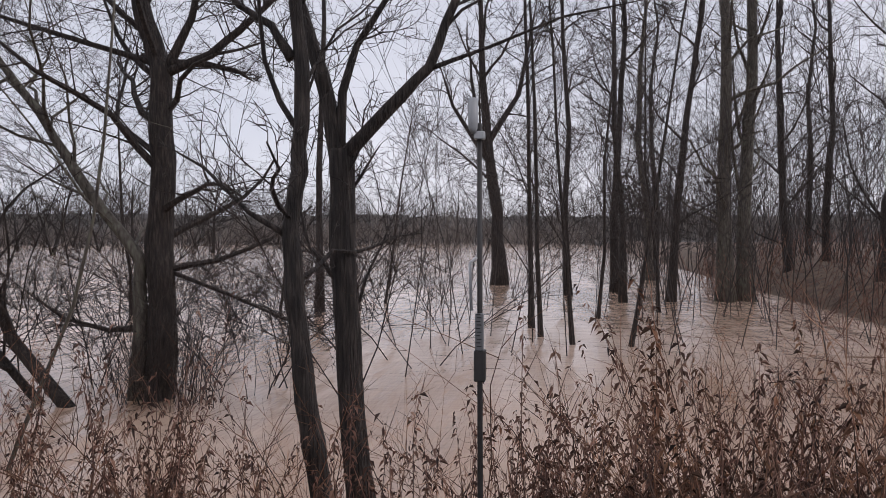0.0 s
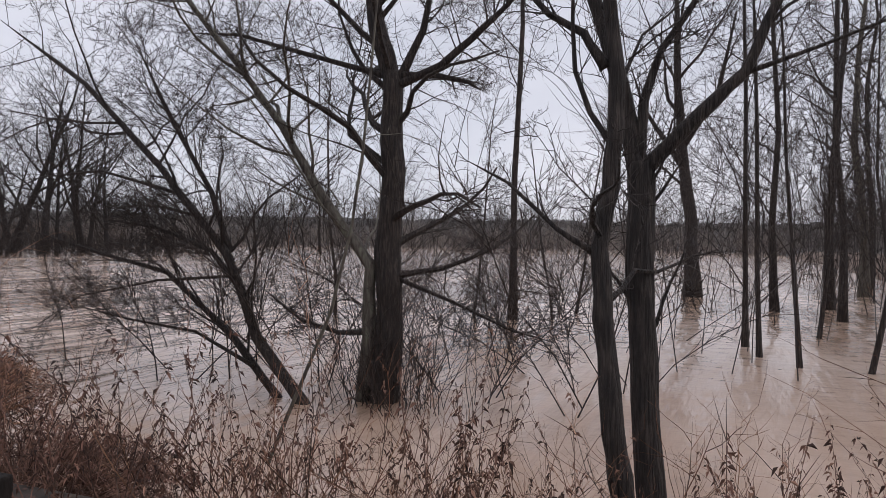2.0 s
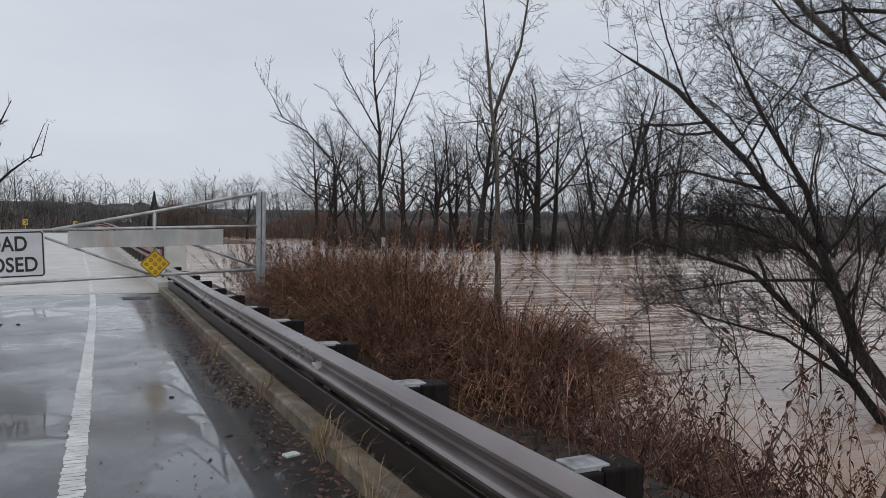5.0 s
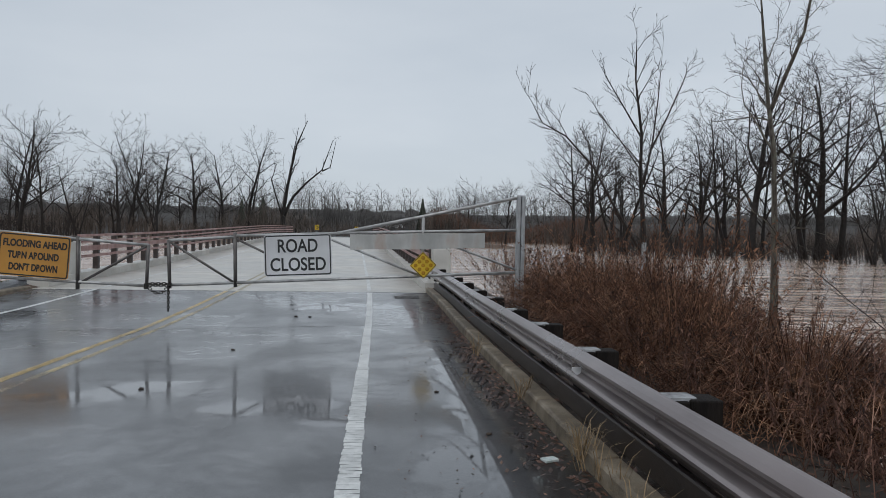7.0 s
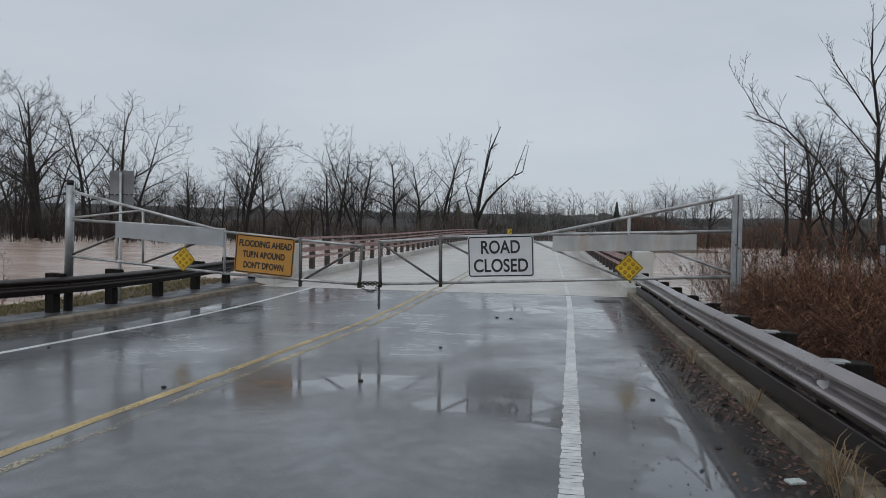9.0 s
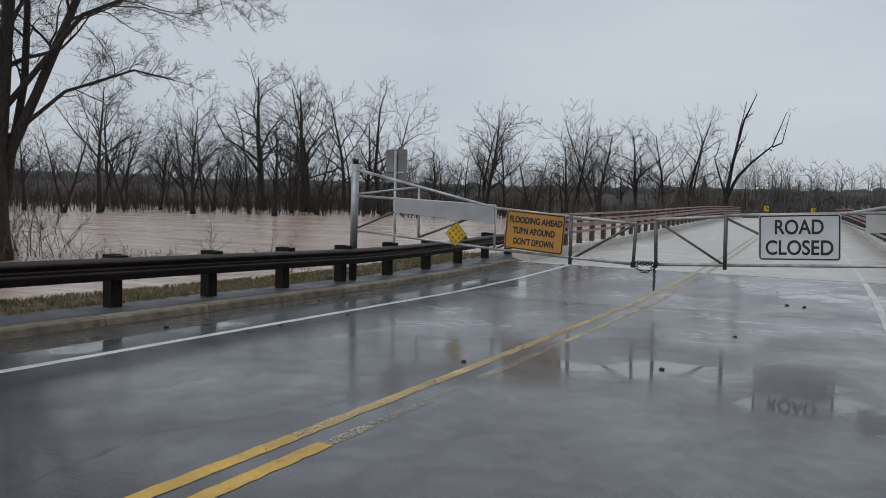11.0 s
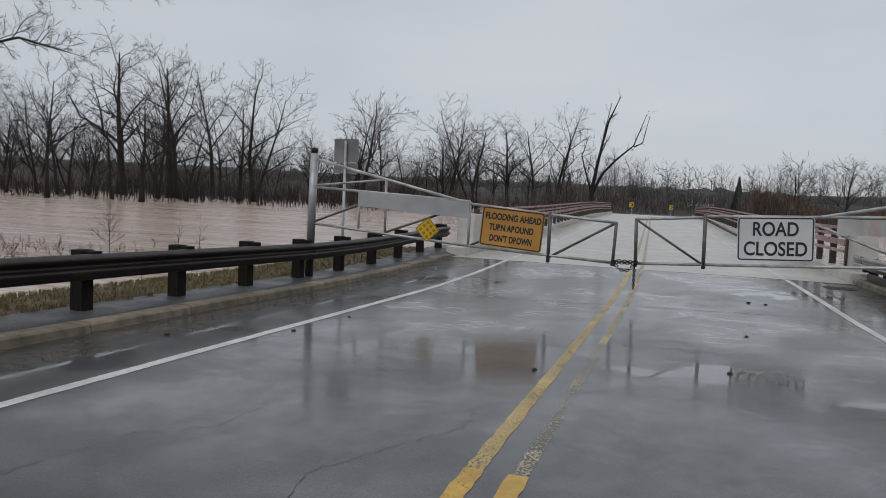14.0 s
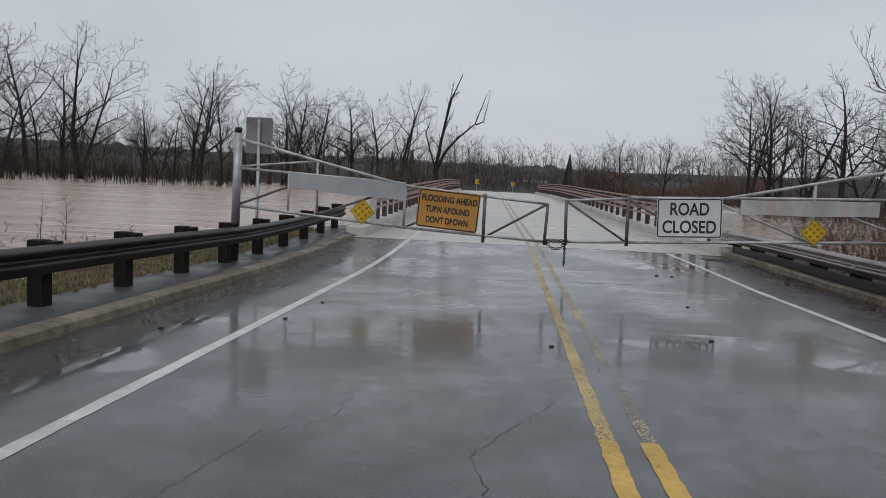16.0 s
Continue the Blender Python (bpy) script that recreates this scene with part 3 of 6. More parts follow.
def crack(pts, width):
    vs, fs = [], []
    full = []
    for (x0, y0), (x1, y1) in zip(pts, pts[1:]):
        n = max(2, int(math.hypot(x1 - x0, y1 - y0) / 0.08))
        for i in range(n):
            t = i / n
            full.append((x0 + (x1 - x0) * t + random.gauss(0, 0.02), y0 + (y1 - y0) * t + random.gauss(0, 0.02)))
    for i, (x, y) in enumerate(full):
        w = width * random.uniform(0.4, 1.2) * min(1, (len(full) - i) / 10)
        x2, y2 = full[min(i + 1, len(full) - 1)]
        x1, y1 = full[max(i - 1, 0)]
        d = math.hypot(x2 - x1, y2 - y1) or 1
        nx, ny = -(y2 - y1) / d, (x2 - x1) / d
        for s in (-1, 1):
            vs.append((x + nx * w * s + shift(y), y + ny * w * s, road_z(y + ny * w * s, x) + 0.003))
    for j in range(len(full) - 1):
        fs.append((2 * j, 2 * j + 1, 2 * j + 3, 2 * j + 2))
    mesh_object("crack", vs, fs, M_CRACK, road)


crack([(-9.5, 13.2), (-6, 13.6), (-2, 14.1), (0.9, 14.3)], 0.012)
crack([(-9.6, 21.5), (-3, 21.5), (0.9, 21.5)], 0.02)
crack([(-5.3, 2.6), (-5.6, 4.2), (-5.0, 5.4), (-5.1, 6.2)], 0.0021)
crack([(-6.8, 7.4), (-6.2, 6.8), (-5.4, 6.6)], 0.0021)
crack([(-7.2, 3.2), (-7.0, 4.3), (-6.6, 4.7), (-6.6, 5.8)], 0.0021)
crack([(-4.9, 6.2), (-4.2, 7.0), (-3.6, 7.2)], 0.0021)
crack([(-3.4, 14.0), (-3.2, 15.4), (-3.7, 16.4)], 0.0021)
crack([(-3.6, 12.2), (-3.3, 13.1), (-3.5, 14.0)], 0.0021)
crack([(-3.0, 8.3), (-2.2, 8.0), (-0.7, 8.1), (0.2, 7.9)], 0.0021)
crack([(-7.6, 10.6), (-6.9, 10.2), (-6.2, 10.3)], 0.0021)


# ---- guard rails ----
# the beam's section: out from its back, down from its top
W_PROFILE = [(0.0, 0.0), (0.02, 0.006), (0.06, 0.028), (0.088, 0.05), (0.092, 0.068), (0.08, 0.09), (0.035, 0.122), (0.022, 0.145), (0.028, 0.165),
             (0.078, 0.195), (0.092, 0.215), (0.09, 0.235), (0.06, 0.268), (0.025, 0.3), (0.012, 0.325), (0.0, 0.335)]


def guard_rail(name, u_back, toward, y_first, y0, y1, top, steel, label, group, pale_tops, beam_top, climb=0.0):
    """top: of the timber; beam_top: of the steel, which gains on the road by climb for each metre."""
    g = thing(name, Matrix.Identity(4), label, "guard rail", group)
    ys = list(np.arange(y0, y1 + 0.01, 0.6))
    zc = beam_top - 0.145
    loop = [(x, 0.145 - z) for x, z in W_PROFILE] + [(x - 0.006, 0.145 - z) for x, z in reversed(W_PROFILE)]
    vs, fs = [], []
    for y in ys:
        rise = climb * min(10.0, y - 4.0)
        for x, z in loop:
            vs.append((u_back + toward * x + shift(y), y, road_z(y, u_back) + zc + z + rise))
    n = len(loop)
    for j in range(len(ys) - 1):
        for i in range(n):
            q = (j * n + i, j * n + (i + 1) % n, (j + 1) * n + (i + 1) % n, (j + 1) * n + i)
            fs.append(q if toward > 0 else q[::-1])
    mesh_object("beam", vs, fs, steel, g, "", False)
    y = y_first
    while y - 1.905 > y0:
        y -= 1.905
    away = -toward
    # block, post, bolt, lap: one each, then shared
    block = post = bolt = cap = None
    i = 0
    while y < y1:
        zb = road_z(y, u_back)
        if block is None:
            xs = sorted((0.0, away * 0.15))
            block = part("block", box_bm(xs[0], xs[1], -0.09, 0.09, beam_top - 0.36, top - 0.02, 0.012), M_TIMBER, g)
            xs = sorted((away * 0.152, away * 0.35))
            post = part("post", box_bm(xs[0], xs[1], -0.1, 0.1, -0.9, top - 0.01, 0.012), M_TIMBER, g)
            if pale_tops:
                xs = sorted((away * 0.02, away * 0.2))
                bmc = box_bm(xs[0], xs[1], -0.075, 0.07, top - 0.03, top, 0.004)
                for v in bmc.verts:
                    v.co.y += 0.02 * math.sin(v.co.x * 40)
                cap = part("post_cap", bmc, M_TIMBER_TOP, g, "pale worn post top")
            bmb = bmesh.new()
            bmesh.ops.create_cone(bmb, cap_ends=True, segments=8, radius1=0.018, radius2=0.012, depth=0.02, matrix=pose(toward * 0.03, 0, zc, 0, 90 * toward, 0))
            bolt = part("bolt", bmb, steel, g)
            made = [o for o in (block, post, cap, bolt) if o]
        else:
            made = []
            for o in (block, post, cap, bolt):
                if o:
                    c = o.copy()
                    scene.collection.objects.link(c)
                    made.append(c)
        wob = random.uniform(-0.015, 0.015)
        for o in made:
            o.location = (u_back + shift(y), y, zb + (wob if o.name.startswith(("post", "block")) else 0))
        i += 1
        y += 1.905
    return g


rail_e = guard_rail("guard_rail", 1.2, -1, 4.80, -12, 23.0, 0.668, M_STEEL, "brown-grey weathered steel guard rail on dark timber posts", "guard rails", True, 0.66, 0.005)
rail_w = guard_rail("guard_rail", -10.74, 1, 9.86, -12, 23.5, 0.885, M_STEEL_L, "dark rusty steel guard rail on timber posts along the verge", "guard rails", False, 0.865, -0.006)


def rail_reflector(y):
    bm = box_bm(-0.085, -0.005, -0.006, 0.006, -0.05, 0.05, 0.0014)
    for v in bm.verts:
        if v.co.x < -0.05:
            v.co.z = v.co.z * 0.25 + 0.035
    o = part("reflector", bm, M_WHITE, rail_e, "white wedge reflector")
    o.location = (1.17 + shift(y), y, road_z(y, 1.1) + 0.5)


for yy in (-1.3, 6.42, 14.1):
    rail_reflector(yy)


def splice_bolts(rail, u, toward, ys, height):
    """Bolt heads on the lower flange beside each lap."""
    first = None
    for y in ys:
        for dy in (-0.11, 0.11):
            if first is None:
                bm = bmesh.new()
                bmesh.ops.create_cone(bm, cap_ends=True, segments=8, radius1=0.017, radius2=0.011, depth=0.02, matrix=pose(0, 0, 0, 0, 90 * toward, 0))
                o = first = part("bolt", bm, M_STEEL_L, rail, "dark bolt head")
            else:
                o = first.copy()
                scene.collection.objects.link(o)
            o.location = (u + shift(y + dy), y + dy, road_z(y, u) + height + 0.005 * min(10, y - 4))


def rub_rail(rail, u0, u1, z0, z1, y0, y1):
    """A plain channel below the beam."""
    ys = list(np.arange(y0, y1, 0.9))
    vs, fs = [], []
    ring = [(u0, z1), (u0 + 0.012, z1 + 0.01), (u1, z1 + 0.01), (u1, z0 - 0.01), (u0 + 0.012, z0 - 0.01), (u0, z0)]
    for y in ys:
        for u, z in ring:
            vs.append((u + shift(y), y, road_z(y, 1.2) + z))
    n = len(ring)
    for j in range(len(ys) - 1):
        for i in range(n):
            fs.append((j * n + i, (j + 1) * n + i, (j + 1) * n + (i + 1) % n, j * n + (i + 1) % n))
    mesh_object("rub_rail", vs, fs, M_STEEL_L, rail, "dark steel channel below the beam")


rub_rail(rail_e, 1.15, 1.195, 0.15, 0.31, -12, 21.5)
splice_bolts(rail_e, 1.155, -1, (1.0, 4.8, 8.6, 12.4, 16.2), 0.39)
splice_bolts(rail_w, -10.7, 1, (6.0, 9.86, 13.7), 0.6)

# ---- gate ----
GY = 14.09


def gate_post(x, top, lean, name_label, split):
    p = thing("gate_post", pose(x, GY, 0, 0, lean, 0), name_label, "gate post", "gate posts")
    vs, fs = [], []
    if split:
        for dx in (-0.04, 0.045):
            bm = box_bm(dx - 0.036, dx + 0.036, -0.06, 0.06, -1.5, top, 0.01)
            part("upright", bm, M_GALV, p)
    else:
        tube_data([Vector((0, 0, 0.62)), Vector((0, 0, top - 0.12))], [0.085, 0.085], 12, vs, fs)
        mesh_object("upright", vs, fs, M_GALV, p, "", True)
        vs, fs = [], []
        tube_data([Vector((0, 0, -1.2)), Vector((0, 0, 0.62))], [0.086, 0.086], 12, vs, fs)
        mesh_object("base", vs, fs, M_TIMBER, p, "dark painted base", True)
        vs, fs = [], []
        tube_data([Vector((0, 0, top - 0.12)), Vector((0, 0, top - 0.02)), Vector((0, 0, top))], [0.07, 0.075, 0.03], 10, vs, fs)
        mesh_object("cap", vs, fs, M_IRON, p, "dark cap", True)


gate_post(-10.96, 2.67, 0.9, "grey steel gate post with a dark foot", False)
gate_post(2.13, 2.5, 0.0, "pair of galvanised steel channels as a gate post", True)


def gate(name, label, pipes):
    g = thing(name, Matrix.Identity(4), label, "road gate", "road gate leaves")
    for nm, x0, z0, x1, z1, r, m_ in pipes:
        pipe(nm, (x0, GY, z0), (x1, GY, z1), r, m_, g)
    return g


PG, PD = M_PIPE, M_PIPE_DARK
gate_l = gate("road_gate", "sagging galvanised pipe gate leaf, closed across the road", [
    ("top_pipe", -10.88, 2.43, -7.5, 1.66, 0.03, PG), ("rail", -7.5, 1.66, -5.91, 1.53, 0.027, PG), ("rail", -5.91, 1.53, -4.68, 1.44, 0.027, PG),
    ("stay", -10.92, 1.88, -9.28, 2.06, 0.022, PG), ("mid_pipe", -10.93, 1.85, -7.49, 1.70, 0.028, PG),
    ("bottom_pipe", -10.94, 1.09, -7.45, 0.83, 0.028, PG), ("bottom_pipe", -7.45, 0.83, -4.70, 0.70, 0.028, PG),
    ("upright", -9.28, 2.06, -9.27, 0.99, 0.026, PG), ("upright", -9.86, 1.8, -9.86, 0.99, 0.024, PG), ("upright", -7.49, 1.69, -7.5, 0.84, 0.026, PG),
    ("brace", -10.94, 1.10, -9.85, 1.53, 0.024, PD), ("brace", -9.27, 0.99, -8.14, 1.41, 0.024, PD),
    ("brace", -7.45, 0.85, -6.0, 1.5, 0.022, PD),
    ("upright", -5.91, 1.58, -5.91, 0.62, 0.034, PD), ("upright", -4.68, 1.45, -4.71, 0.66, 0.03, PD), ("brace", -5.88, 0.73, -4.7, 1.43, 0.024, PD)])
gate_r = gate("road_gate", "galvanised pipe gate leaf with a long top brace, closed", [
    ("rail", -4.33, 1.53, -3.14, 1.62, 0.027, PG), ("rail", -3.14, 1.64, -1.3, 1.72, 0.027, PG), ("top_pipe", -1.3, 1.72, 2.06, 2.46, 0.03, PG),
    ("mid_pipe", -1.3, 1.73, 2.06, 1.85, 0.027, PG), ("bottom_pipe", -4.31, 0.72, -3.13, 0.78, 0.028, PG), ("bottom_pipe", -3.13, 0.78, 2.08, 1.05, 0.028, PG),
    ("upright", -4.33, 1.54, -4.3, 0.66, 0.032, PD), ("upright", -3.15, 1.70, -3.13, 0.7, 0.034, PD), ("upright", 0.29, 2.07, 0.29, 0.93, 0.03, PG),
    ("brace", -4.3, 1.5, -3.15, 0.78, 0.022, PD), ("brace", -3.12, 1.58, -1.9, 1.0, 0.022, PD), ("brace", -1.4, 1.6, 0.28, 0.95, 0.022, PG), ("brace", 0.71, 1.58, 2.1, 1.09, 0.022, PG)])


def gate_board(x0, x1, zl0, zl1, zr0, zr1, material, label):
    bm = box_bm(x0, x1, GY - 0.075, GY - 0.045, 0, 1, 0)
    bmesh.ops.subdivide_edges(bm, edges=[e for e in bm.edges if abs(e.verts[0].co.x - e.verts[1].co.x) > 0.5], cuts=14, use_grid_fill=True)
    for v in bm.verts:
        t = (v.co.x - x0) / (x1 - x0)
        lo, hi = zl0 + (zr0 - zl0) * t, zl1 + (zr1 - zl1) * t
        v.co.z = lo + (hi - lo) * v.co.z + 0.008 * math.sin(9 * t + v.co.z * 3)
        v.co.y += 0.012 * math.sin(7 * t)
    b = thing("gate_board", Matrix.Identity(4), label, "board", "gate boards")
    part("plank", bm, material, b)


gate_board(-9.84, -7.49, 1.5, 1.82, 1.36, 1.69, M_BOARD_GREY, "bent grey metal board across the gate leaf")
gate_board(-1.06, 1.45, 1.42, 1.71, 1.5, 1.79, M_BOARD, "stained grey board with faded red stripes on the gate")


def round_plate(w, h, r, y0, y1):
    """Upright plate in x and z with rounded corners, from y0 to y1."""
    bm = bmesh.new()
    ring = []
    for cx, cz, a0 in ((w / 2 - r, h / 2 - r, 0), (-w / 2 + r, h / 2 - r, 90), (-w / 2 + r, -h / 2 + r, 180), (w / 2 - r, -h / 2 + r, 270)):
        for k in range(5):
            a = radians(a0 + 22.5 * k)
            ring.append((cx + r * math.cos(a), cz + r * math.sin(a)))
    f = [bm.verts.new((x, y0, z)) for x, z in ring]
    b = [bm.verts.new((x, y1, z)) for x, z in ring]
    n = len(ring)
    bm.faces.new(f)
    bm.faces.new(b[::-1])
    for k in range(n):
        bm.faces.new((f[k], b[k], b[(k + 1) % n], f[(k + 1) % n]))
    bmesh.ops.recalc_face_normals(bm, faces=bm.faces[:])
    return bm


def border(w, h, r, t, y0, y1):
    bm = bmesh.new()
    rings = []
    for k_w, k_h, k_r in ((w, h, r), (w - 2 * t, h - 2 * t, max(0.005, r - t))):
        ring = []
        for cx, cz, a0 in ((k_w / 2 - k_r, k_h / 2 - k_r, 0), (-k_w / 2 + k_r, k_h / 2 - k_r, 90), (-k_w / 2 + k_r, -k_h / 2 + k_r, 180), (k_w / 2 - k_r, -k_h / 2 + k_r, 270)):
            for k in range(5):
                a = radians(a0 + 22.5 * k)
                ring.append((cx + k_r * math.cos(a), cz + k_r * math.sin(a)))
        rings.append([[bm.verts.new((x, y, z)) for x, z in ring] for y in (y0, y1)])
    n = 20
    for k in range(n):
        j = (k + 1) % n
        (of, ob), (inf, inb) = rings
        bm.faces.new((of[k], of[j], inf[j], inf[k]))
        bm.faces.new((ob[k], inb[k], inb[j], ob[j]))
        bm.faces.new((of[k], ob[k], ob[j], of[j]))
        bm.faces.new((inf[k], inf[j], inb[j], inb[k]))
    bmesh.ops.recalc_face_normals(bm, faces=bm.faces[:])
    return bm


def lettering(text, size, width, x, z, y, material, parent, bold=0.012):
    cu = bpy.data.curves.new("lettering", "FONT")
    cu.body, cu.size, cu.align_x, cu.align_y = text, size, "CENTER", "CENTER"
    cu.extrude, cu.offset = 0.002, bold
    tmp = new("tmp", cu)
    bpy.context.view_layer.update()
    me = bpy.data.meshes.new_from_object(tmp.evaluated_get(bpy.context.evaluated_depsgraph_get()))
    bpy.data.objects.remove(tmp)
    xs = [v.co.x for v in me.vertices]
    k = width / (max(xs) - min(xs))
    mid = (max(xs) + min(xs)) / 2
    for v in me.vertices:
        v.co = Vector(((v.co.x - mid) * k + x, y - v.co.z, v.co.y + z))
    me.materials.clear()
    me.materials.append(material)
    ob = new("lettering", me)
    ob.parent = parent
    return ob


def road_sign(name, m, w, h, face, label, category, lines, t=0.02):
    s = thing(name, m, label, category)
    part("plate", round_plate(w, h, 0.06, -0.004, 0.0), face, s)
    part("border", border(w - 0.025, h - 0.025, 0.05, t, -0.0075, -0.0042), M_BLACK, s, "black border line")
    for text, size, width, x, z, bold in lines:
        lettering(text, size, width, x, z, -0.0065, M_BLACK, s, bold)
    part("bracket", box_bm(-w * 0.38, w * 0.38, 0.001, 0.035, -0.03, 0.03, 0.004), M_GALV, s)
    return s


road_sign("road_closed_sign", pose(-2.0, GY - 0.09, 1.31, 0, -2.6, 0), 1.219, 0.762, M_WHITE, "white road closed sign with black letters on the gate", "road sign",
          [("ROAD", 0.335, 0.72, 0, 0.16, 0.006), ("CLOSED", 0.335, 1.0, 0, -0.18, 0.006)], 0.022)
road_sign("flood_warning_sign", pose(-6.62, GY - 0.09, 1.215, 0, 4.2, 0), 1.219, 0.76, M_ORANGE, "orange flood warning sign with black letters, tilted with the gate", "road sign",
          [("FLOODING AHEAD", 0.17, 1.09, 0.01, 0.2, 0.0065), ("TURN AROUND", 0.17, 0.87, -0.01, -0.01, 0.0065), ("DON'T DROWN", 0.17, 0.83, 0, -0.22, 0.0065)], 0.022)


def diamond(x, z, lean):
    s = thing("hazard_marker", pose(x, GY - 0.1, z, 0, 45 + lean, 0), "yellow diamond marker with nine amber reflectors", "road marker", "hazard markers")
    part("plate", round_plate(0.36, 0.36, 0.025, -0.004, 0.0), M_YELLOW, s)
    part("border", border(0.345, 0.345, 0.02, 0.01, -0.0075, -0.0042), M_BLACK, s, "black border line")
    first = None
    for i in (-1, 0, 1):
        for j in (-1, 0, 1):
            if first is None:
                bm = bmesh.new()
                bmesh.ops.create_cone(bm, cap_ends=True, segments=14, radius1=0.036, radius2=0.026, depth=0.014, matrix=pose(0, -0.01, 0, 90, 0, 0))
                o = first = part("reflector", bm, M_BUTTON, s, "round amber reflector")
            else:
                o = first.copy()
                scene.collection.objects.link(o)
            o.location = (i * 0.1, 0, j * 0.1)


diamond(-8.32, 1.105, 3)
diamond(0.30, 1.16, -2)


def chain():
    c = thing("chain", Matrix.Identity(4), "dark iron chain and lock joining the two gate leaves", "chain")
    bm = bmesh.new()
    # one link: a flattened ring
    seg, ring = 10, 5
    rows = []
    for i in range(seg):
        a = 2 * math.pi * i / seg
        cx, cz = 0.02 * math.cos(a), 0.032 * math.sin(a)
        rows.append([bm.verts.new((cx + 0.01 * math.cos(2 * math.pi * k / ring) * math.cos(a), 0.01 * math.sin(2 * math.pi * k / ring), cz + 0.01 * math.cos(2 * math.pi * k / ring) * math.sin(a))) for k in range(ring)])
    for i in range(seg):
        for k in range(ring):
            bm.faces.new((rows[i][k], rows[(i + 1) % seg][k], rows[(i + 1) % seg][(k + 1) % ring], rows[i][(k + 1) % ring]))
    first = part("chain_link", bm, M_IRON, c)
    path = [(-4.31, 0.68 - 0.045 * i, 0) for i in range(10)]
    for i in range(9):
        t = i / 8
        path.append((-4.68 + 0.38 * t, 0.71, 90))
        path.append((-4.69 + 0.40 * t, 0.75, 90))
        if 0 < i < 8:
            path.append((-4.68 + 0.38 * t, 0.70 - 0.13 * math.sin(math.pi * t), 90))
    for i, (x, z, turn) in enumerate(path):
        o = first if i == 0 else first.copy()
        if i:
            scene.collection.objects.link(o)
        o.matrix_basis = pose(x, GY - 0.045, z, 0, turn, 0) @ pose(0, 0, 0, 0, 0, 90 * (i % 2))
    part("padlock", box_bm(-4.74, -4.66, GY - 0.07, GY - 0.03, 0.64, 0.75, 0.01), M_IRON, c)


chain()


# ---- signs behind the gate ----
def back_sign():
    s = thing("road_sign_back", pose(-11.3, 16.35, 0, 0, 0, 0), "two grey metal sign plates seen from behind on a steel pole", "road sign")
    vs, fs = [], []
    tube_data([Vector((0, 0, -1.5)), Vector((0, 0, 3.0))], [0.035, 0.035], 8, vs, fs)
    mesh_object("pole", vs, fs, M_GALV, s, "", True)
    o = part("plate", round_plate(0.64, 0.56, 0.03, 0.04, 0.044), M_SIGN_BACK, s)
    o.location = (0, 0, 2.77)
    o = part("plate", round_plate(0.64, 0.24, 0.02, 0.04, 0.044), M_SIGN_BACK, s)
    o.location = (0, 0, 2.34)


back_sign()


def marker_post():
    s = thing("marker_post", pose(6.2, 18.5, 0), "plain grey steel post among the weeds", "post")
    part("post", box_bm(-0.05, 0.05, -0.04, 0.04, -2, 1.62, 0.01), M_GALV, s)


marker_post()


def chevron(x, y, z, turn):
    s = thing("curve_sign", pose(x, y, z, 0, 0, turn), "small yellow curve arrow sign on a post by the far road", "road sign", "far road signs")
    part("post", box_bm(-0.04, 0.04, 0.0, 0.05, -2.5, 0.3), M_GALV, s)
    part("plate", box_bm(-0.35, 0.35, -0.03, -0.01, -0.42, 0.42, 0.02), M_YELLOW, s)
    bm = bmesh.new()
    for a, b in (((-0.2, 0.3), (0.15, 0.0)), ((-0.2, -0.3), (0.15, 0.0))):
        v = [bm.verts.new((px, -0.036, pz)) for px, pz in ((a[0], a[1]), (a[0] + 0.2, a[1]), (b[0] + 0.2, b[1]), (b[0], b[1]))]
        bm.faces.new(v)
    part("arrow", bm, M_BLACK, s)


chevron(-11.0, 125, 2.0, 0)
chevron(-4.8, 140, 1.9, 0)


def grate():
    g = thing("drain_grate", pose(0.25, 20.0, road_z(20) + 0.004), "iron drain grate in the wet gutter", "drain")
    for i in range(7):
        o = part("bar", box_bm(-0.33, 0.33, -0.3 + 0.1 * i - 0.025, -0.3 + 0.1 * i + 0.025, -0.01, 0.012, 0.003), M_IRON, g) if i == 0 else None
        if i == 0:
            first = o
        else:
            o = first.copy()
            scene.collection.objects.link(o)
            o.location = (0, 0.1 * i, 0)
    part("frame", border(0.76, 0.76, 0.02, 0.05, 0, 0.02), M_IRON, g).rotation_euler = (radians(-90), 0, 0)


grate()


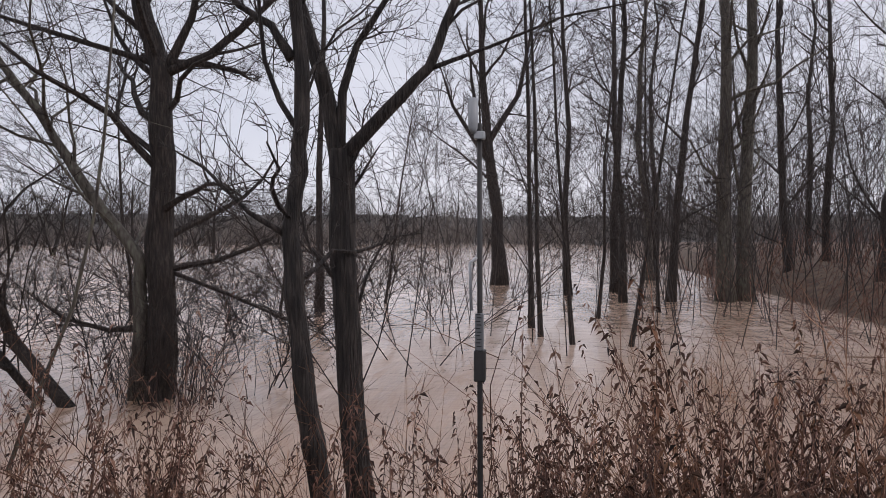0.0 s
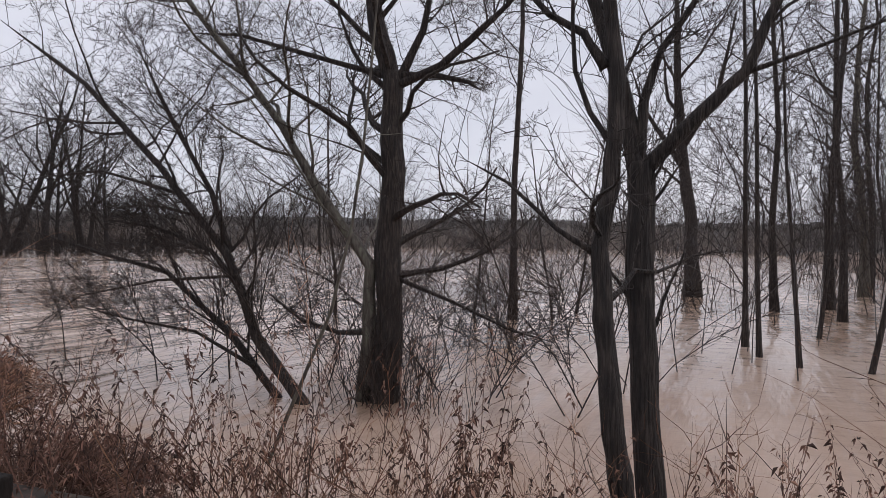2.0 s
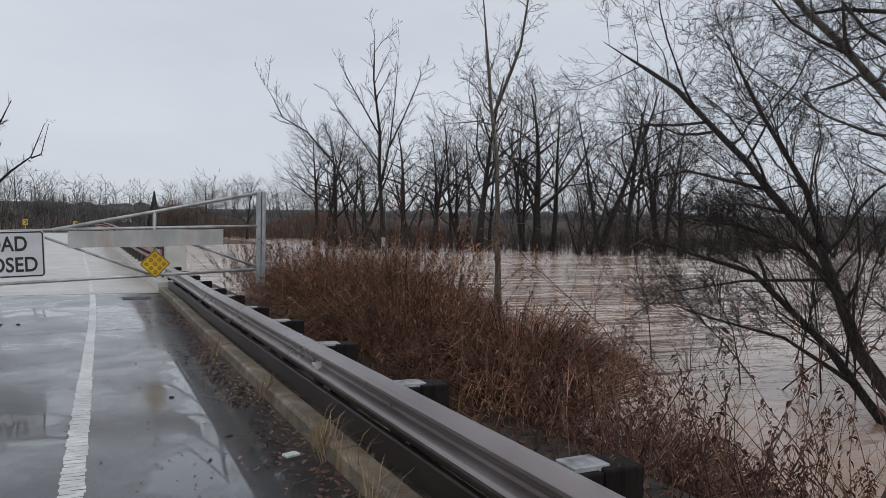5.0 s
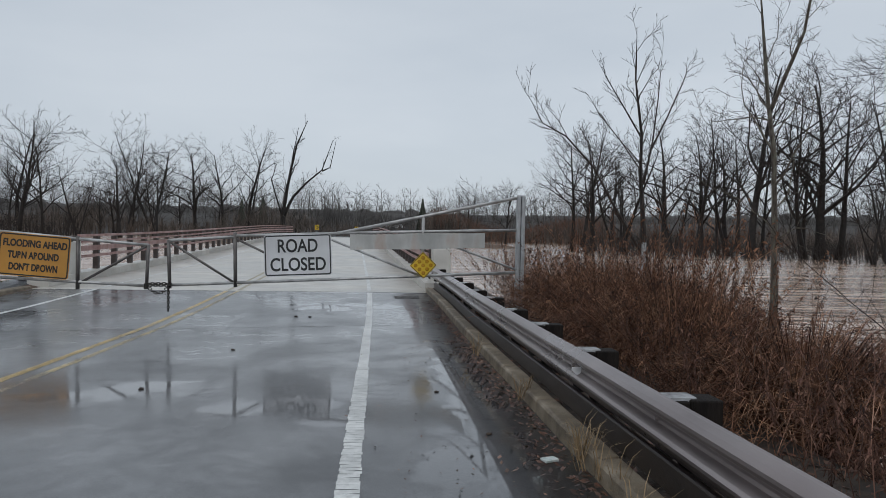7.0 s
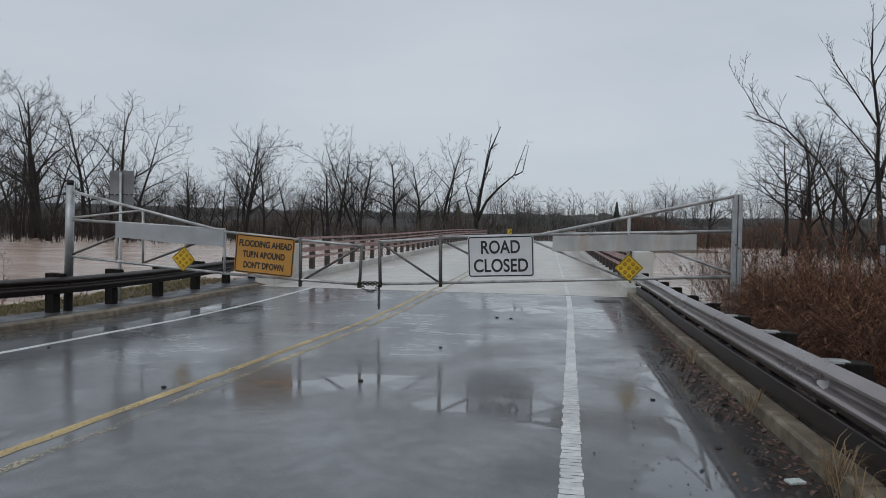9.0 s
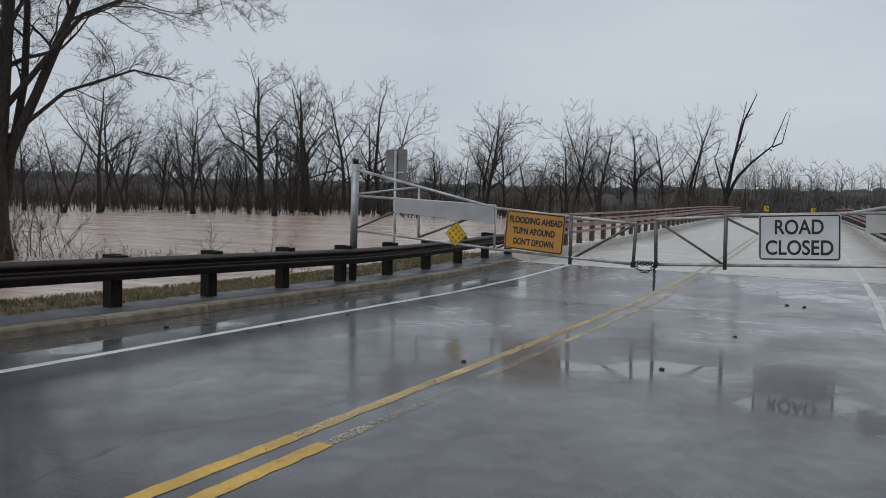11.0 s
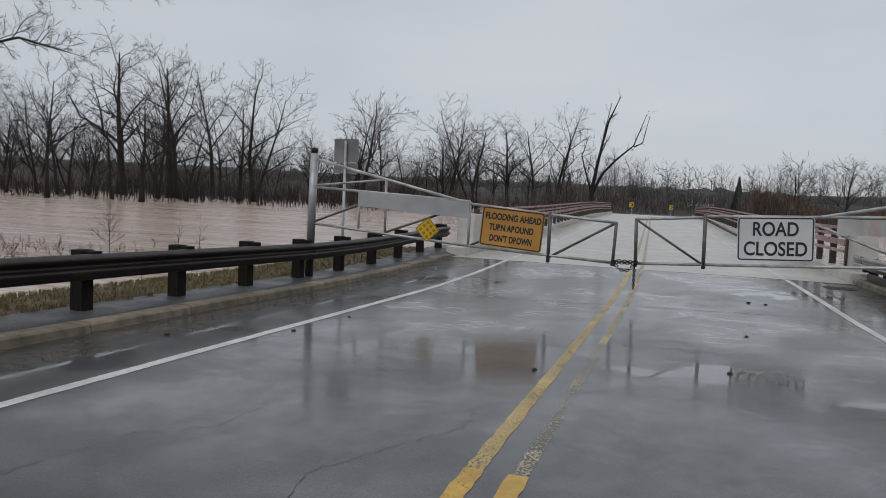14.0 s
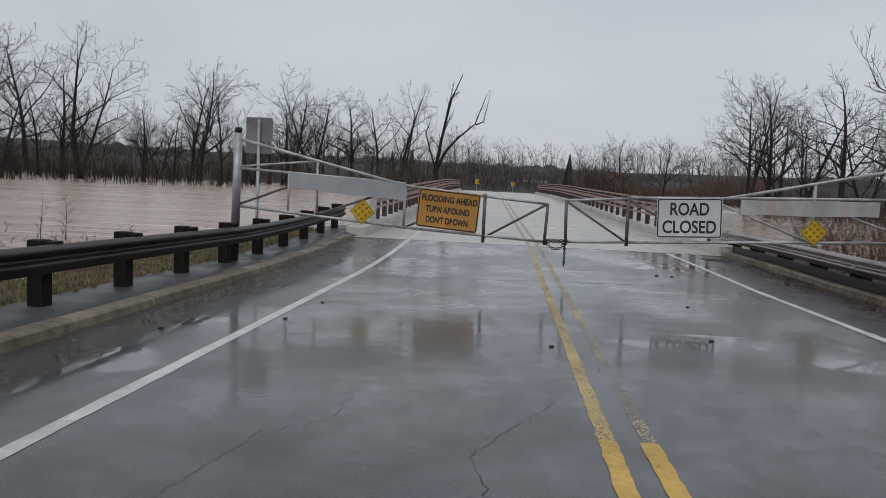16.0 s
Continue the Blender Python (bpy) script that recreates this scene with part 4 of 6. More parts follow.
def rain_gauge():
    g = thing("rain_gauge", pose(2.12, -0.68, 0, 0, -1.2, 0), "dark rod with a clear rain tube and a small scale box", "rain gauge")
    vs, fs = [], []
    tube_data([Vector((0.03, 0.0, -0.6)), Vector((0.01, 0, 0.7)), Vector((0, 0, 1.1)), Vector((0, 0, 1.5)), Vector((0, 0, 2.22))], [0.013, 0.012, 0.011, 0.011, 0.01], 8, vs, fs)
    mesh_object("rod", vs, fs, M_ROD, g, "", True)
    part("sleeve", box_bm(-0.022, 0.022, -0.022, 0.022, 1.25, 1.37, 0.006), M_ROD, g)
    part("scale_box", box_bm(-0.026, -0.012, -0.016, 0.016, 1.37, 1.51, 0.004), M_SIGN_BACK, g, "white scale plate")
    first = part("mark", box_bm(-0.03, -0.0265, -0.009, 0.009, 1.385, 1.389), M_BLACK, g)
    for i in range(1, 10):
        o = first.copy()
        scene.collection.objects.link(o)
        o.location = (0, 0.004 * (i % 2), 0.0135 * i)
    vs, fs = [], []
    tube_data([Vector((-0.02, 0.03, 1.52)), Vector((-0.02, 0.035, 1.7)), Vector((-0.012, 0.01, 1.72))], [0.006, 0.006, 0.006], 6, vs, fs)
    mesh_object("tube", vs, fs, M_PLASTIC, g, "bent white tube", True)
    vs, fs = [], []
    tube_data([Vector((-0.025, 0.02, 2.18)), Vector((-0.025, 0.022, 2.2)), Vector((-0.022, 0.022, 2.31))], [0.008, 0.018, 0.02], 12, vs, fs)
    mesh_object("rain_tube", vs, fs, M_PLASTIC, g, "clear plastic rain tube", True)
    part("clamp", box_bm(-0.02, 0.02, -0.02, 0.02, 2.16, 2.19, 0.004), M_GALV, g)


rain_gauge()


# ---- bare trees ----
def limb_path(start, d, length, n, wander, lift, rnd):
    pts = [start.copy()]
    p, d = start.copy(), d.normalized()
    for _ in range(n):
        d = (d + Vector((rnd.gauss(0, wander), rnd.gauss(0, wander), rnd.gauss(0, wander) + lift))).normalized()
        p = p + d * (length / n)
        pts.append(p.copy())
    return pts


def along(pts, t):
    f = t * (len(pts) - 1)
    i = min(int(f), len(pts) - 2)
    return pts[i].lerp(pts[i + 1], f - i), (pts[i + 1] - pts[i]).normalized()


def taper(r0, r1, n):
    return [r0 + (r1 - r0) * (i / (n - 1)) ** 0.8 for i in range(n)]


def sprout(pts, r0, length, level, spec, rnd, out):
    """Branches along a limb; out: (level, points, radii)."""
    if level > spec["depth"]:
        return
    count = spec["count"][level - 1]
    lo = spec.get("from", 0.3) if level == 1 else 0.18
    for i in range(count):
        t = lo + (1 - lo) * ((i + rnd.random()) / count)
        p, d = along(pts, t)
        side = Vector((rnd.gauss(0, 1), rnd.gauss(0, 1), rnd.gauss(0, 0.6)))
        side = (side - d * side.dot(d))
        if side.length < 1e-3:
            continue
        side.normalize()
        ang = radians(rnd.uniform(*spec["angle"]))
        nd = d * math.cos(ang) + side * math.sin(ang)
        nd.z += spec["rise"]
        ln = length * spec["ratio"][level - 1] * rnd.uniform(0.55, 1.15) * (1.15 - 0.6 * t)
        if ln < spec.get("short", 22 * spec["min"]):
            continue
        r = min(r0 * (1.05 - t) * 0.75, r0 * spec["thick"]) * rnd.uniform(0.7, 1.1)
        r = max(r, spec["min"])
        n = (6, 4, 3, 1)[level - 1] if spec["min"] < 0.006 else (5, 3, 1, 1)[level - 1] if spec["min"] < 0.012 else (3, 2, 1, 1)[level - 1]
        path = limb_path(p, nd, ln, n, spec["wander"], spec["lift"], rnd)
        out.append((level, path, taper(r, max(r * 0.25, spec["min"] * 0.6), len(path))))
        sprout(path, r, ln, level + 1, spec, rnd, out)


SIDES = {0: 12, 1: 5, 2: 3}
SPEC_NEAR = dict(depth=4, count=(10, 8, 6, 4), ratio=(0.42, 0.58, 0.58, 0.6), angle=(28, 66), rise=0.08, lift=0.03, wander=0.2, thick=0.26, min=0.0034)


def furrowed(pts, radii, sides, verts, faces, seed):
    """A trunk with ridged bark, knots and an uneven section."""
    line, rad = [], []
    for i in range(len(pts) - 1):
        for k in range(5):
            line.append(pts[i].lerp(pts[i + 1], k / 5))
            rad.append(radii[i] + (radii[i + 1] - radii[i]) * k / 5)
    line.append(pts[-1])
    rad.append(radii[-1])
    b = len(verts)
    tube_data(line, rad, sides, verts, faces)
    for i, p in enumerate(line):
        for k in range(sides):
            v = verts[b + i * sides + k]
            d = v - p
            ang = 2 * math.pi * k / sides
            ca, sa = math.cos(ang), math.sin(ang)
            ridge = noise.noise(Vector((ca * 5, sa * 5, p.z * 1.6 + seed)))
            lump = noise.noise(Vector((ca * 1.3, sa * 1.3, p.z * 1.1 + 3 * seed)))
            verts[b + i * sides + k] = p + d * (1 + 0.13 * ridge + 0.12 * lump)


def build_tree(name, stems, spec, seed, label, bark, twig, extra=(), group="", root=True, flare=1.5):
    """stems: lists of (points, r0, r1), the first the trunk. The tree's origin is its foot."""
    rnd = random.Random(seed)
    foot = Vector(stems[0][0][0])
    out = []
    for k, (pts, r0, r1) in enumerate(stems):
        pts = [Vector(p) - foot for p in pts]
        fine = []
        for a, b in zip(pts, pts[1:]):
            for i in range(3):
                q = a.lerp(b, i / 3)
                fine.append(q + Vector((rnd.gauss(0, r0 * 0.06), rnd.gauss(0, r0 * 0.06), 0)) * (0 if not fine else 1))
        fine.append(pts[-1])
        rad = taper(r0, r1, len(fine))
        if k == 0 and root:
            rad[0] *= flare
            rad[1] *= 1 + (flare - 1) * 0.3
        rad = [r * rnd.uniform(0.93, 1.08) for r in rad]
        if r1 < 0.05:
            rad[-1] *= 0.2
            rad[-2] *= 0.6
        out.append((0, fine, rad))
        ln = sum((b - a).length for a, b in zip(fine, fine[1:]))
        sprout(fine, r0, ln, 1, spec, rnd, out)
    tree = thing(name, pose(*foot), label, "tree", group)
    far = spec["min"] > 0.012
    crown, fine = ([], []), ([], [])
    first = True
    for level, pts, rad in out:
        if level == 0:
            vs, fs = [], []
            if spec["min"] < 0.006 and rad[0] > 0.05:
                furrowed(pts, rad, 28, vs, fs, seed)
            else:
                tube_data(pts, rad, 6 if far else 12, vs, fs)
            mesh_object("trunk" if first else "limb", vs, fs, bark, tree, "", True)
            first = False
        elif level == 1 or (level == 2 and not far):
            tube_data(pts, rad, 3 if far else SIDES[level], *crown)
        else:
            spike_data(pts, rad, *fine)
    n = len(crown[0])
    vs = crown[0] + fine[0]
    fs = crown[1] + [tuple(i + n for i in f) for f in fine[1]]
    ob = mesh_object("crown", vs, fs, [bark, twig], tree, "bare twigs and branches", False)
    ob.data.polygons.foreach_set("material_index", [0] * len(crown[1]) + [1] * len(fine[1]))
    tagged(ob, kind="stuff")
    return tree


def spike_data(pts, rad, verts, faces):
    """A thin three-sided twig that ends in a point."""
    b = len(verts)
    d = (pts[-1] - pts[0]).normalized()
    a = d.cross(Vector((0.31, 0.95, 0.05)))
    a = a.normalized() if a.length > 1e-3 else Vector((1, 0, 0))
    c = d.cross(a)
    offs = [a, a * -0.5 + c * 0.87, a * -0.5 - c * 0.87]
    n = len(pts) - 1
    for i in range(n):
        for o in offs:
            verts.append(pts[i] + o * rad[i])
    verts.append(pts[-1])
    for i in range(n - 1):
        for k in range(3):
            faces.append((b + 3 * i + k, b + 3 * i + (k + 1) % 3, b + 3 * i + 3 + (k + 1) % 3, b + 3 * i + 3 + k))
    t = b + 3 * (n - 1)
    for k in range(3):
        faces.append((t + k, t + (k + 1) % 3, b + 3 * n))


def straight(x, y, z, top, lean=(0, 0), r=0.2, bends=4, rnd=None, wob=0.1):
    pts = []
    for i in range(bends + 1):
        t = i / bends
        pts.append((x + lean[0] * t + (rnd.gauss(0, wob) if 0 < i else 0), y + lean[1] * t + (rnd.gauss(0, wob) if 0 < i else 0), z + (top - z) * t))
    return pts


rt = random.Random(11)
# twin trees at the top of the bank
build_tree("tree", [([(3.95, 0.50, -0.5), (3.9, 0.58, 0.29), (3.9, 0.65, 0.71), (3.9, 0.72, 1.41), (3.9, 0.76, 1.83), (3.9, 0.69, 2.22), (3.9, 0.66, 2.67), (3.9, 0.72, 3.37), (3.95, 0.9, 5.2), (4.1, 1.0, 7.5)], 0.085, 0.03),
                    ([(3.9, 0.74, 2.95), (3.9, 0.88, 3.17), (3.9, 1.1, 3.31), (3.9, 1.35, 3.6), (4.0, 1.8, 4.4)], 0.035, 0.01),
                    ([(3.9, 0.78, 1.80), (3.8, 1.0, 1.95), (3.9, 1.35, 2.25), (4.0, 1.75, 2.45)], 0.022, 0.006)],
           dict(SPEC_NEAR, count=(9, 7, 5, 4), ratio=(0.24, 0.58, 0.58, 0.6), **{"from": 0.35}), 5, "dark furrowed twin tree with a knot, bare in winter", M_BARK, M_TWIG, group="twin trees", flare=1.2)
build_tree("tree", [([(4.55, 0.40, -0.6), (4.5, 0.47, 0.1), (4.5, 0.55, 1.12), (4.5, 0.59, 1.98), (4.5, 0.59, 2.43)], 0.105, 0.085),
                    ([(4.5, 0.56, 2.38), (4.5, 0.24, 2.71), (4.5, -0.06, 3.0), (4.5, -0.25, 3.46), (4.6, -0.6, 4.6), (4.7, -1.0, 6.2)], 0.055, 0.02),
                    ([(4.5, 0.6, 2.40), (4.5, 0.58, 2.84), (4.5, 0.47, 3.18), (4.5, 0.24, 3.51), (4.5, 0.1, 4.8)], 0.04, 0.015),
                    ([(4.5, 0.61, 2.36), (4.5, 0.74, 2.97), (4.5, 0.93, 3.57), (4.5, 1.2, 5.0), (4.4, 1.3, 7.0)], 0.065, 0.03),
                    ([(4.5, -0.04, 2.98), (4.5, -0.5, 3.13), (4.45, -1.0, 3.3), (4.4, -1.8, 3.42)], 0.018, 0.005)],
           dict(SPEC_NEAR, count=(7, 7, 5, 4), ratio=(0.32, 0.58, 0.58, 0.6), **{"from": 0.45}), 6, "furrowed grey-brown forked tree, bare in winter", M_BARK, M_TWIG, group="twin trees", flare=1.15)
# big dark tree in the water
build_tree("tree", [([(10.0, 5.3, -1.6), (10.0, 5.27, -0.8), (10.0, 5.17, 0.25), (10.0, 5.24, 1.6), (10.0, 5.14, 2.95), (10.0, 5.2, 4.39), (10.0, 5.33, 4.85), (10.0, 5.58, 5.67), (10.1, 5.8, 8.0), (10.3, 5.6, 11.0)], 0.27, 0.09),
                    ([(10.0, 5.1, 4.35), (10.0, 4.35, 4.6), (10.0, 3.61, 5.16), (10.0, 3.25, 5.47), (10.0, 2.2, 7.0)], 0.075, 0.025),
                    ([(10.0, 5.3, 4.5), (10.0, 6.35, 4.83), (10.0, 8.22, 5.43), (10.0, 9.6, 5.6)], 0.06, 0.015),
                    ([(10.0, 5.0, 4.5), (10.0, 4.4, 4.45), (10.0, 3.88, 4.31), (10.0, 3.68, 4.17)], 0.06, 0.02),
                    ([(10.0, 5.1, 4.4), (10.1, 4.7, 5.2), (10.2, 4.5, 6.6), (10.2, 4.0, 9.0)], 0.075, 0.02),
                    ([(9.9, 5.4, 0.35), (9.8, 6.0, 0.3), (9.6, 6.6, 0.5), (9.5, 7.6, 1.2)], 0.06, 0.015),
                    ([(10.0, 5.0, 1.2), (9.8, 4.0, 0.9), (9.6, 3.0, 0.55), (9.5, 2.2, 0.4)], 0.04, 0.01)],
           dict(SPEC_NEAR, count=(22, 9, 6, 4), ratio=(0.36, 0.58, 0.58, 0.6), angle=(35, 75), rise=0.0, lift=0.02), 7, "large dark bare tree standing in flood water", M_BARK, M_TWIG, flare=1.1)
# leaning trees
build_tree("tree", [([(9.3, 6.0, -1.5), (9.3, 6.34, -0.83), (9.3, 7.26, 0.21), (9.3, 7.88, 1.57), (9.3, 9.35, 3.06), (9.3, 11.09, 4.6), (9.3, 13.36, 6.0)], 0.12, 0.03),
                    ([(9.4, 7.5, 0.8), (9.4, 8.3, 1.6), (9.5, 9.6, 2.0), (9.6, 11.6, 2.2)], 0.06, 0.015),
                    ([(9.4, 7.9, 1.6), (9.4, 8.3, 2.6), (9.4, 9.2, 3.9), (9.4, 10.2, 5.6)], 0.06, 0.02),
                    ([(9.3, 9.0, 2.6), (9.2, 10.6, 3.0), (9.1, 12.0, 2.9), (9.0, 13.4, 2.4)], 0.035, 0.008), ([(9.3, 7.7, 1.2), (8.9, 9.0, 1.1), (8.6, 10.4, 0.8), (8.3, 11.4, 0.1)], 0.03, 0.008)],
           dict(SPEC_NEAR, count=(24, 9, 6, 4), ratio=(0.4, 0.58, 0.58, 0.6)), 8, "leaning bare tree drooping over the flood water", M_BARK, M_TWIG, group="leaning trees", flare=1.1)
build_tree("tree", [([(9.5, 6.6, -1.5), (9.5, 6.99, -0.8), (9.5, 7.87, 0.12), (9.5, 9.33, 1.2), (9.5, 11.2, 1.56), (9.4, 13.0, 2.0)], 0.09, 0.02),
                    ([(9.4, 7.4, -0.3), (9.4, 8.6, 0.2), (9.3, 10.0, 0.35), (9.2, 11.6, 0.6)], 0.04, 0.01)],
           dict(SPEC_NEAR, count=(20, 9, 6, 4), ratio=(0.34, 0.58, 0.58, 0.6)), 9, "leaning bare tree with low drooping boughs", M_BARK, M_TWIG, group="leaning trees", flare=1.1)
build_tree("tree", [([(9.9, 5.7, -1.5), (9.9, 5.5, 0.3), (9.9, 5.49, 1.4), (9.9, 6.47, 2.61), (9.9, 7.24, 3.76), (9.9, 8.22, 4.94), (9.9, 9.44, 6.3), (9.9, 11, 8.2)], 0.13, 0.03)],
           dict(SPEC_NEAR, count=(24, 9, 6, 4), ratio=(0.38, 0.58, 0.58, 0.6)), 10, "leaning mossy bare tree growing beside the large trunk", M_BARK_PALE, M_TWIG, group="leaning trees", flare=1.1)
build_tree("sapling", [([(6.5, 5.2, -1.2), (6.5, 4.85, -0.4), (6.5, 4.2, 1.04), (6.5, 3.95, 2.0), (6.5, 3.82, 2.86), (6.5, 3.69, 4.25), (6.5, 3.6, 5.5)], 0.028, 0.01)],
           dict(SPEC_NEAR, count=(6, 3, 2, 2), ratio=(0.18, 0.58, 0.58, 0.6)), 12, "thin grey leaning sapling", M_BARK_PALE, M_TWIG, flare=1.0)
build_tree("tree", [([(22.8, 6.9, -1.4), (22.8, 6.9, 4), (22.8, 6.7, 9), (22.8, 6.9, 14), (22.6, 7.0, 18)], 0.13, 0.03)], dict(SPEC_NEAR, min=0.006, ratio=(0.2, 0.58, 0.58, 0.6)), 13, "slender straight bare tree in the flood", M_BARK, M_TWIG, group="flooded wood")
build_tree("tree", [([(37.0, 1.95, -1.4), (37.0, 2.1, 3), (37.0, 2.6, 7), (37.0, 2.9, 11), (37, 3.0, 17)], 0.42, 0.08), ([(37, 2.6, 6.5), (37, 1.0, 9), (37, 0.2, 13)], 0.2, 0.05), ([(37, 2.5, 5.5), (37, 4.4, 8.5), (37, 5.2, 11)], 0.16, 0.04)],
           dict(SPEC_NEAR, min=0.009), 14, "large bare tree standing far out in the flood", M_BARK, M_TWIG, group="flooded wood")

# flooded wood to the east: x, y, height, radius, lean
for i, (x, y, top, r, lx, ly) in enumerate([
        (18.0, -0.6, 13, 0.13, 0.2, 0.5), (16.8, -1.4, 11, 0.11, -0.3, 0.9), (19.7, -0.3, 15, 0.15, 0, 0.3), (16.7, -2.6, 9, 0.12, 0.4, -1.6), (28.4, -5.3, 18, 0.24, 0, -1.6), (29.0, -7.5, 22, 0.40, 0, 0.3),
        (29.4, -8.3, 22, 0.42, 0.2, -0.6), (28.0, -3.5, 17, 0.2, 0, 0.4), (42.3, -6.2, 20, 0.35, 0, 0.5), (31, -1.5, 18, 0.22, 0, 0.4), (33, -3.6, 19, 0.28, 0, -0.3), (27, -12.5, 20, 0.45, 0, -1.2),
        (36, -12.0, 20, 0.3, 0, 0.6), (40, -15.0, 20, 0.3, 0, 0.2), (46, -11.0, 21, 0.33, 0, -0.5), (50, -7.5, 20, 0.3, 0, 0.4), (24.5, -4.4, 12, 0.12, 0, 0.8), (22.5, -2.2, 12, 0.12, 0, -0.7),
        (26, 5.5, 7, 0.12, 0, -1.2), (23.3, 5.6, 6, 0.1, 0, 1.0), (22.4, 8.2, 7, 0.1, 0, -0.8), (20.9, 12.6, 8, 0.14, 0, 0.4), (33, -18, 20, 0.4, 0, 0.6), (52, -18, 20, 0.33, 0, 0)]):
    r *= 0.55 if r < 0.2 else 0.8
    build_tree("tree", [(straight(x, y, -1.4, top, (lx, ly), r, 5, rt, r * 0.8), r, r * 0.2)],
               dict(SPEC_NEAR, depth=4 if x < 25 else 3, count=(16, 7, 5, 4) if x < 25 else (20, 8, 6), ratio=(0.2 if top > 15 else 0.3, 0.58, 0.58, 0.6), min=0.006 if x < 25 else 0.01, **{"from": 0.12}), 40 + i,
               "bare tree of the flooded wood" if r < 0.24 else "thick lichen-grey tree of the flooded wood", M_BARK_PALE if i in (5, 6, 8, 14) else M_BARK, M_TWIG, group="flooded wood")

# slim tree in the weeds
build_tree("tree", [([(9.8, 18.6, -1.2), (9.8, 18.7, 1.5), (9.7, 18.7, 4.0), (9.6, 18.9, 5.4), (9.4, 19.3, 9.5)], 0.11, 0.03), ([(9.65, 18.8, 5.2), (10.0, 18.0, 7.0), (10.2, 17.6, 9.6)], 0.06, 0.02)],
           dict(SPEC_NEAR, count=(12, 6, 4, 3), ratio=(0.3, 0.58, 0.58, 0.6), **{"from": 0.2}, min=0.005), 90, "slim grey bare tree above the weeds", M_BARK_PALE, M_TWIG)
# spreading tree beside the marker post
build_tree("tree", [([(6.8, 20.0, 0.9), (6.7, 20.0, 2.4), (6.6, 20.0, 3.6), (6.6, 20.0, 4.6), (6.4, 20.0, 6.1), (6.4, 20.0, 7.5)], 0.085, 0.012),
                    ([(6.7, 20.0, 1.3), (5.9, 19.9, 2.5), (5.2, 19.7, 3.6), (4.4, 19.6, 4.4), (3.7, 19.4, 4.7), (3.2, 19.2, 5.5)], 0.05, 0.007),
                    ([(6.7, 20.0, 3.2), (7.0, 20.2, 4.4), (7.2, 20.4, 5.6), (7.4, 20.6, 7.4)], 0.035, 0.007),
                    ([(6.6, 20.0, 4.5), (6.2, 20.1, 5.2), (5.9, 20.3, 5.8), (5.4, 20.4, 6.7)], 0.03, 0.006),
                    ([(6.6, 20.0, 3.6), (6.0, 19.8, 4.3), (5.3, 19.6, 5.0), (4.9, 19.4, 5.5)], 0.022, 0.006),
                    ([(6.9, 20.0, 4.2), (7.4, 20.2, 5.1), (7.9, 20.4, 6.1), (8.2, 20.6, 6.8)], 0.03, 0.006)],
           dict(SPEC_NEAR, depth=3, count=(12, 6, 4), ratio=(0.26, 0.5, 0.5), angle=(25, 50), **{"from": 0.25}, min=0.0055, wander=0.1), 93, "small spreading bare tree among the weeds by a steel post", M_BARK, M_TWIG, flare=1.15)
# tall trees on the west bank
build_tree("tree", [([(-28.9, 16.6, -1.0), (-28.9, 16.7, 3), (-28.6, 17.0, 8), (-28.4, 17.2, 15), (-28.2, 17.5, 20)], 0.42, 0.08), ([(-28.9, 16.8, 2.5), (-27.8, 18.2, 7), (-26.8, 19.8, 12), (-26, 20.6, 16)], 0.24, 0.05),
                    ([(-28.9, 16.9, 1.5), (-28.6, 17.6, 6), (-28.7, 17.9, 12), (-28.5, 18.2, 18)], 0.2, 0.04), ([(-28.9, 16.8, 3.5), (-27.4, 18.4, 5.6), (-25.8, 20.2, 6.6), (-24.4, 21.8, 6.2)], 0.1, 0.02), ([(-28.9, 16.7, 4.5), (-26.9, 18.8, 8.5), (-24.6, 21.2, 10.2), (-22.6, 23.2, 9.6)], 0.13, 0.02)],
           dict(SPEC_NEAR, count=(18, 9, 7, 5), ratio=(0.3, 0.58, 0.58, 0.6), min=0.007), 91, "tall dark many-stemmed bare tree on the west bank", M_BARK, M_TWIG, group="west bank trees")
build_tree("tree", [([(-30.2, 15.2, -1.0), (-30.2, 15.0, 5), (-30.4, 14.6, 12), (-30.3, 14.4, 20)], 0.4, 0.1), ([(-30.2, 15.1, 3), (-29.6, 16.4, 9), (-29.5, 16.8, 16)], 0.22, 0.05)],
           dict(SPEC_NEAR, count=(14, 8, 6, 4), ratio=(0.26, 0.58, 0.58, 0.6), min=0.012), 92, "tall dark bare tree on the west bank", M_BARK, M_TWIG, group="west bank trees")


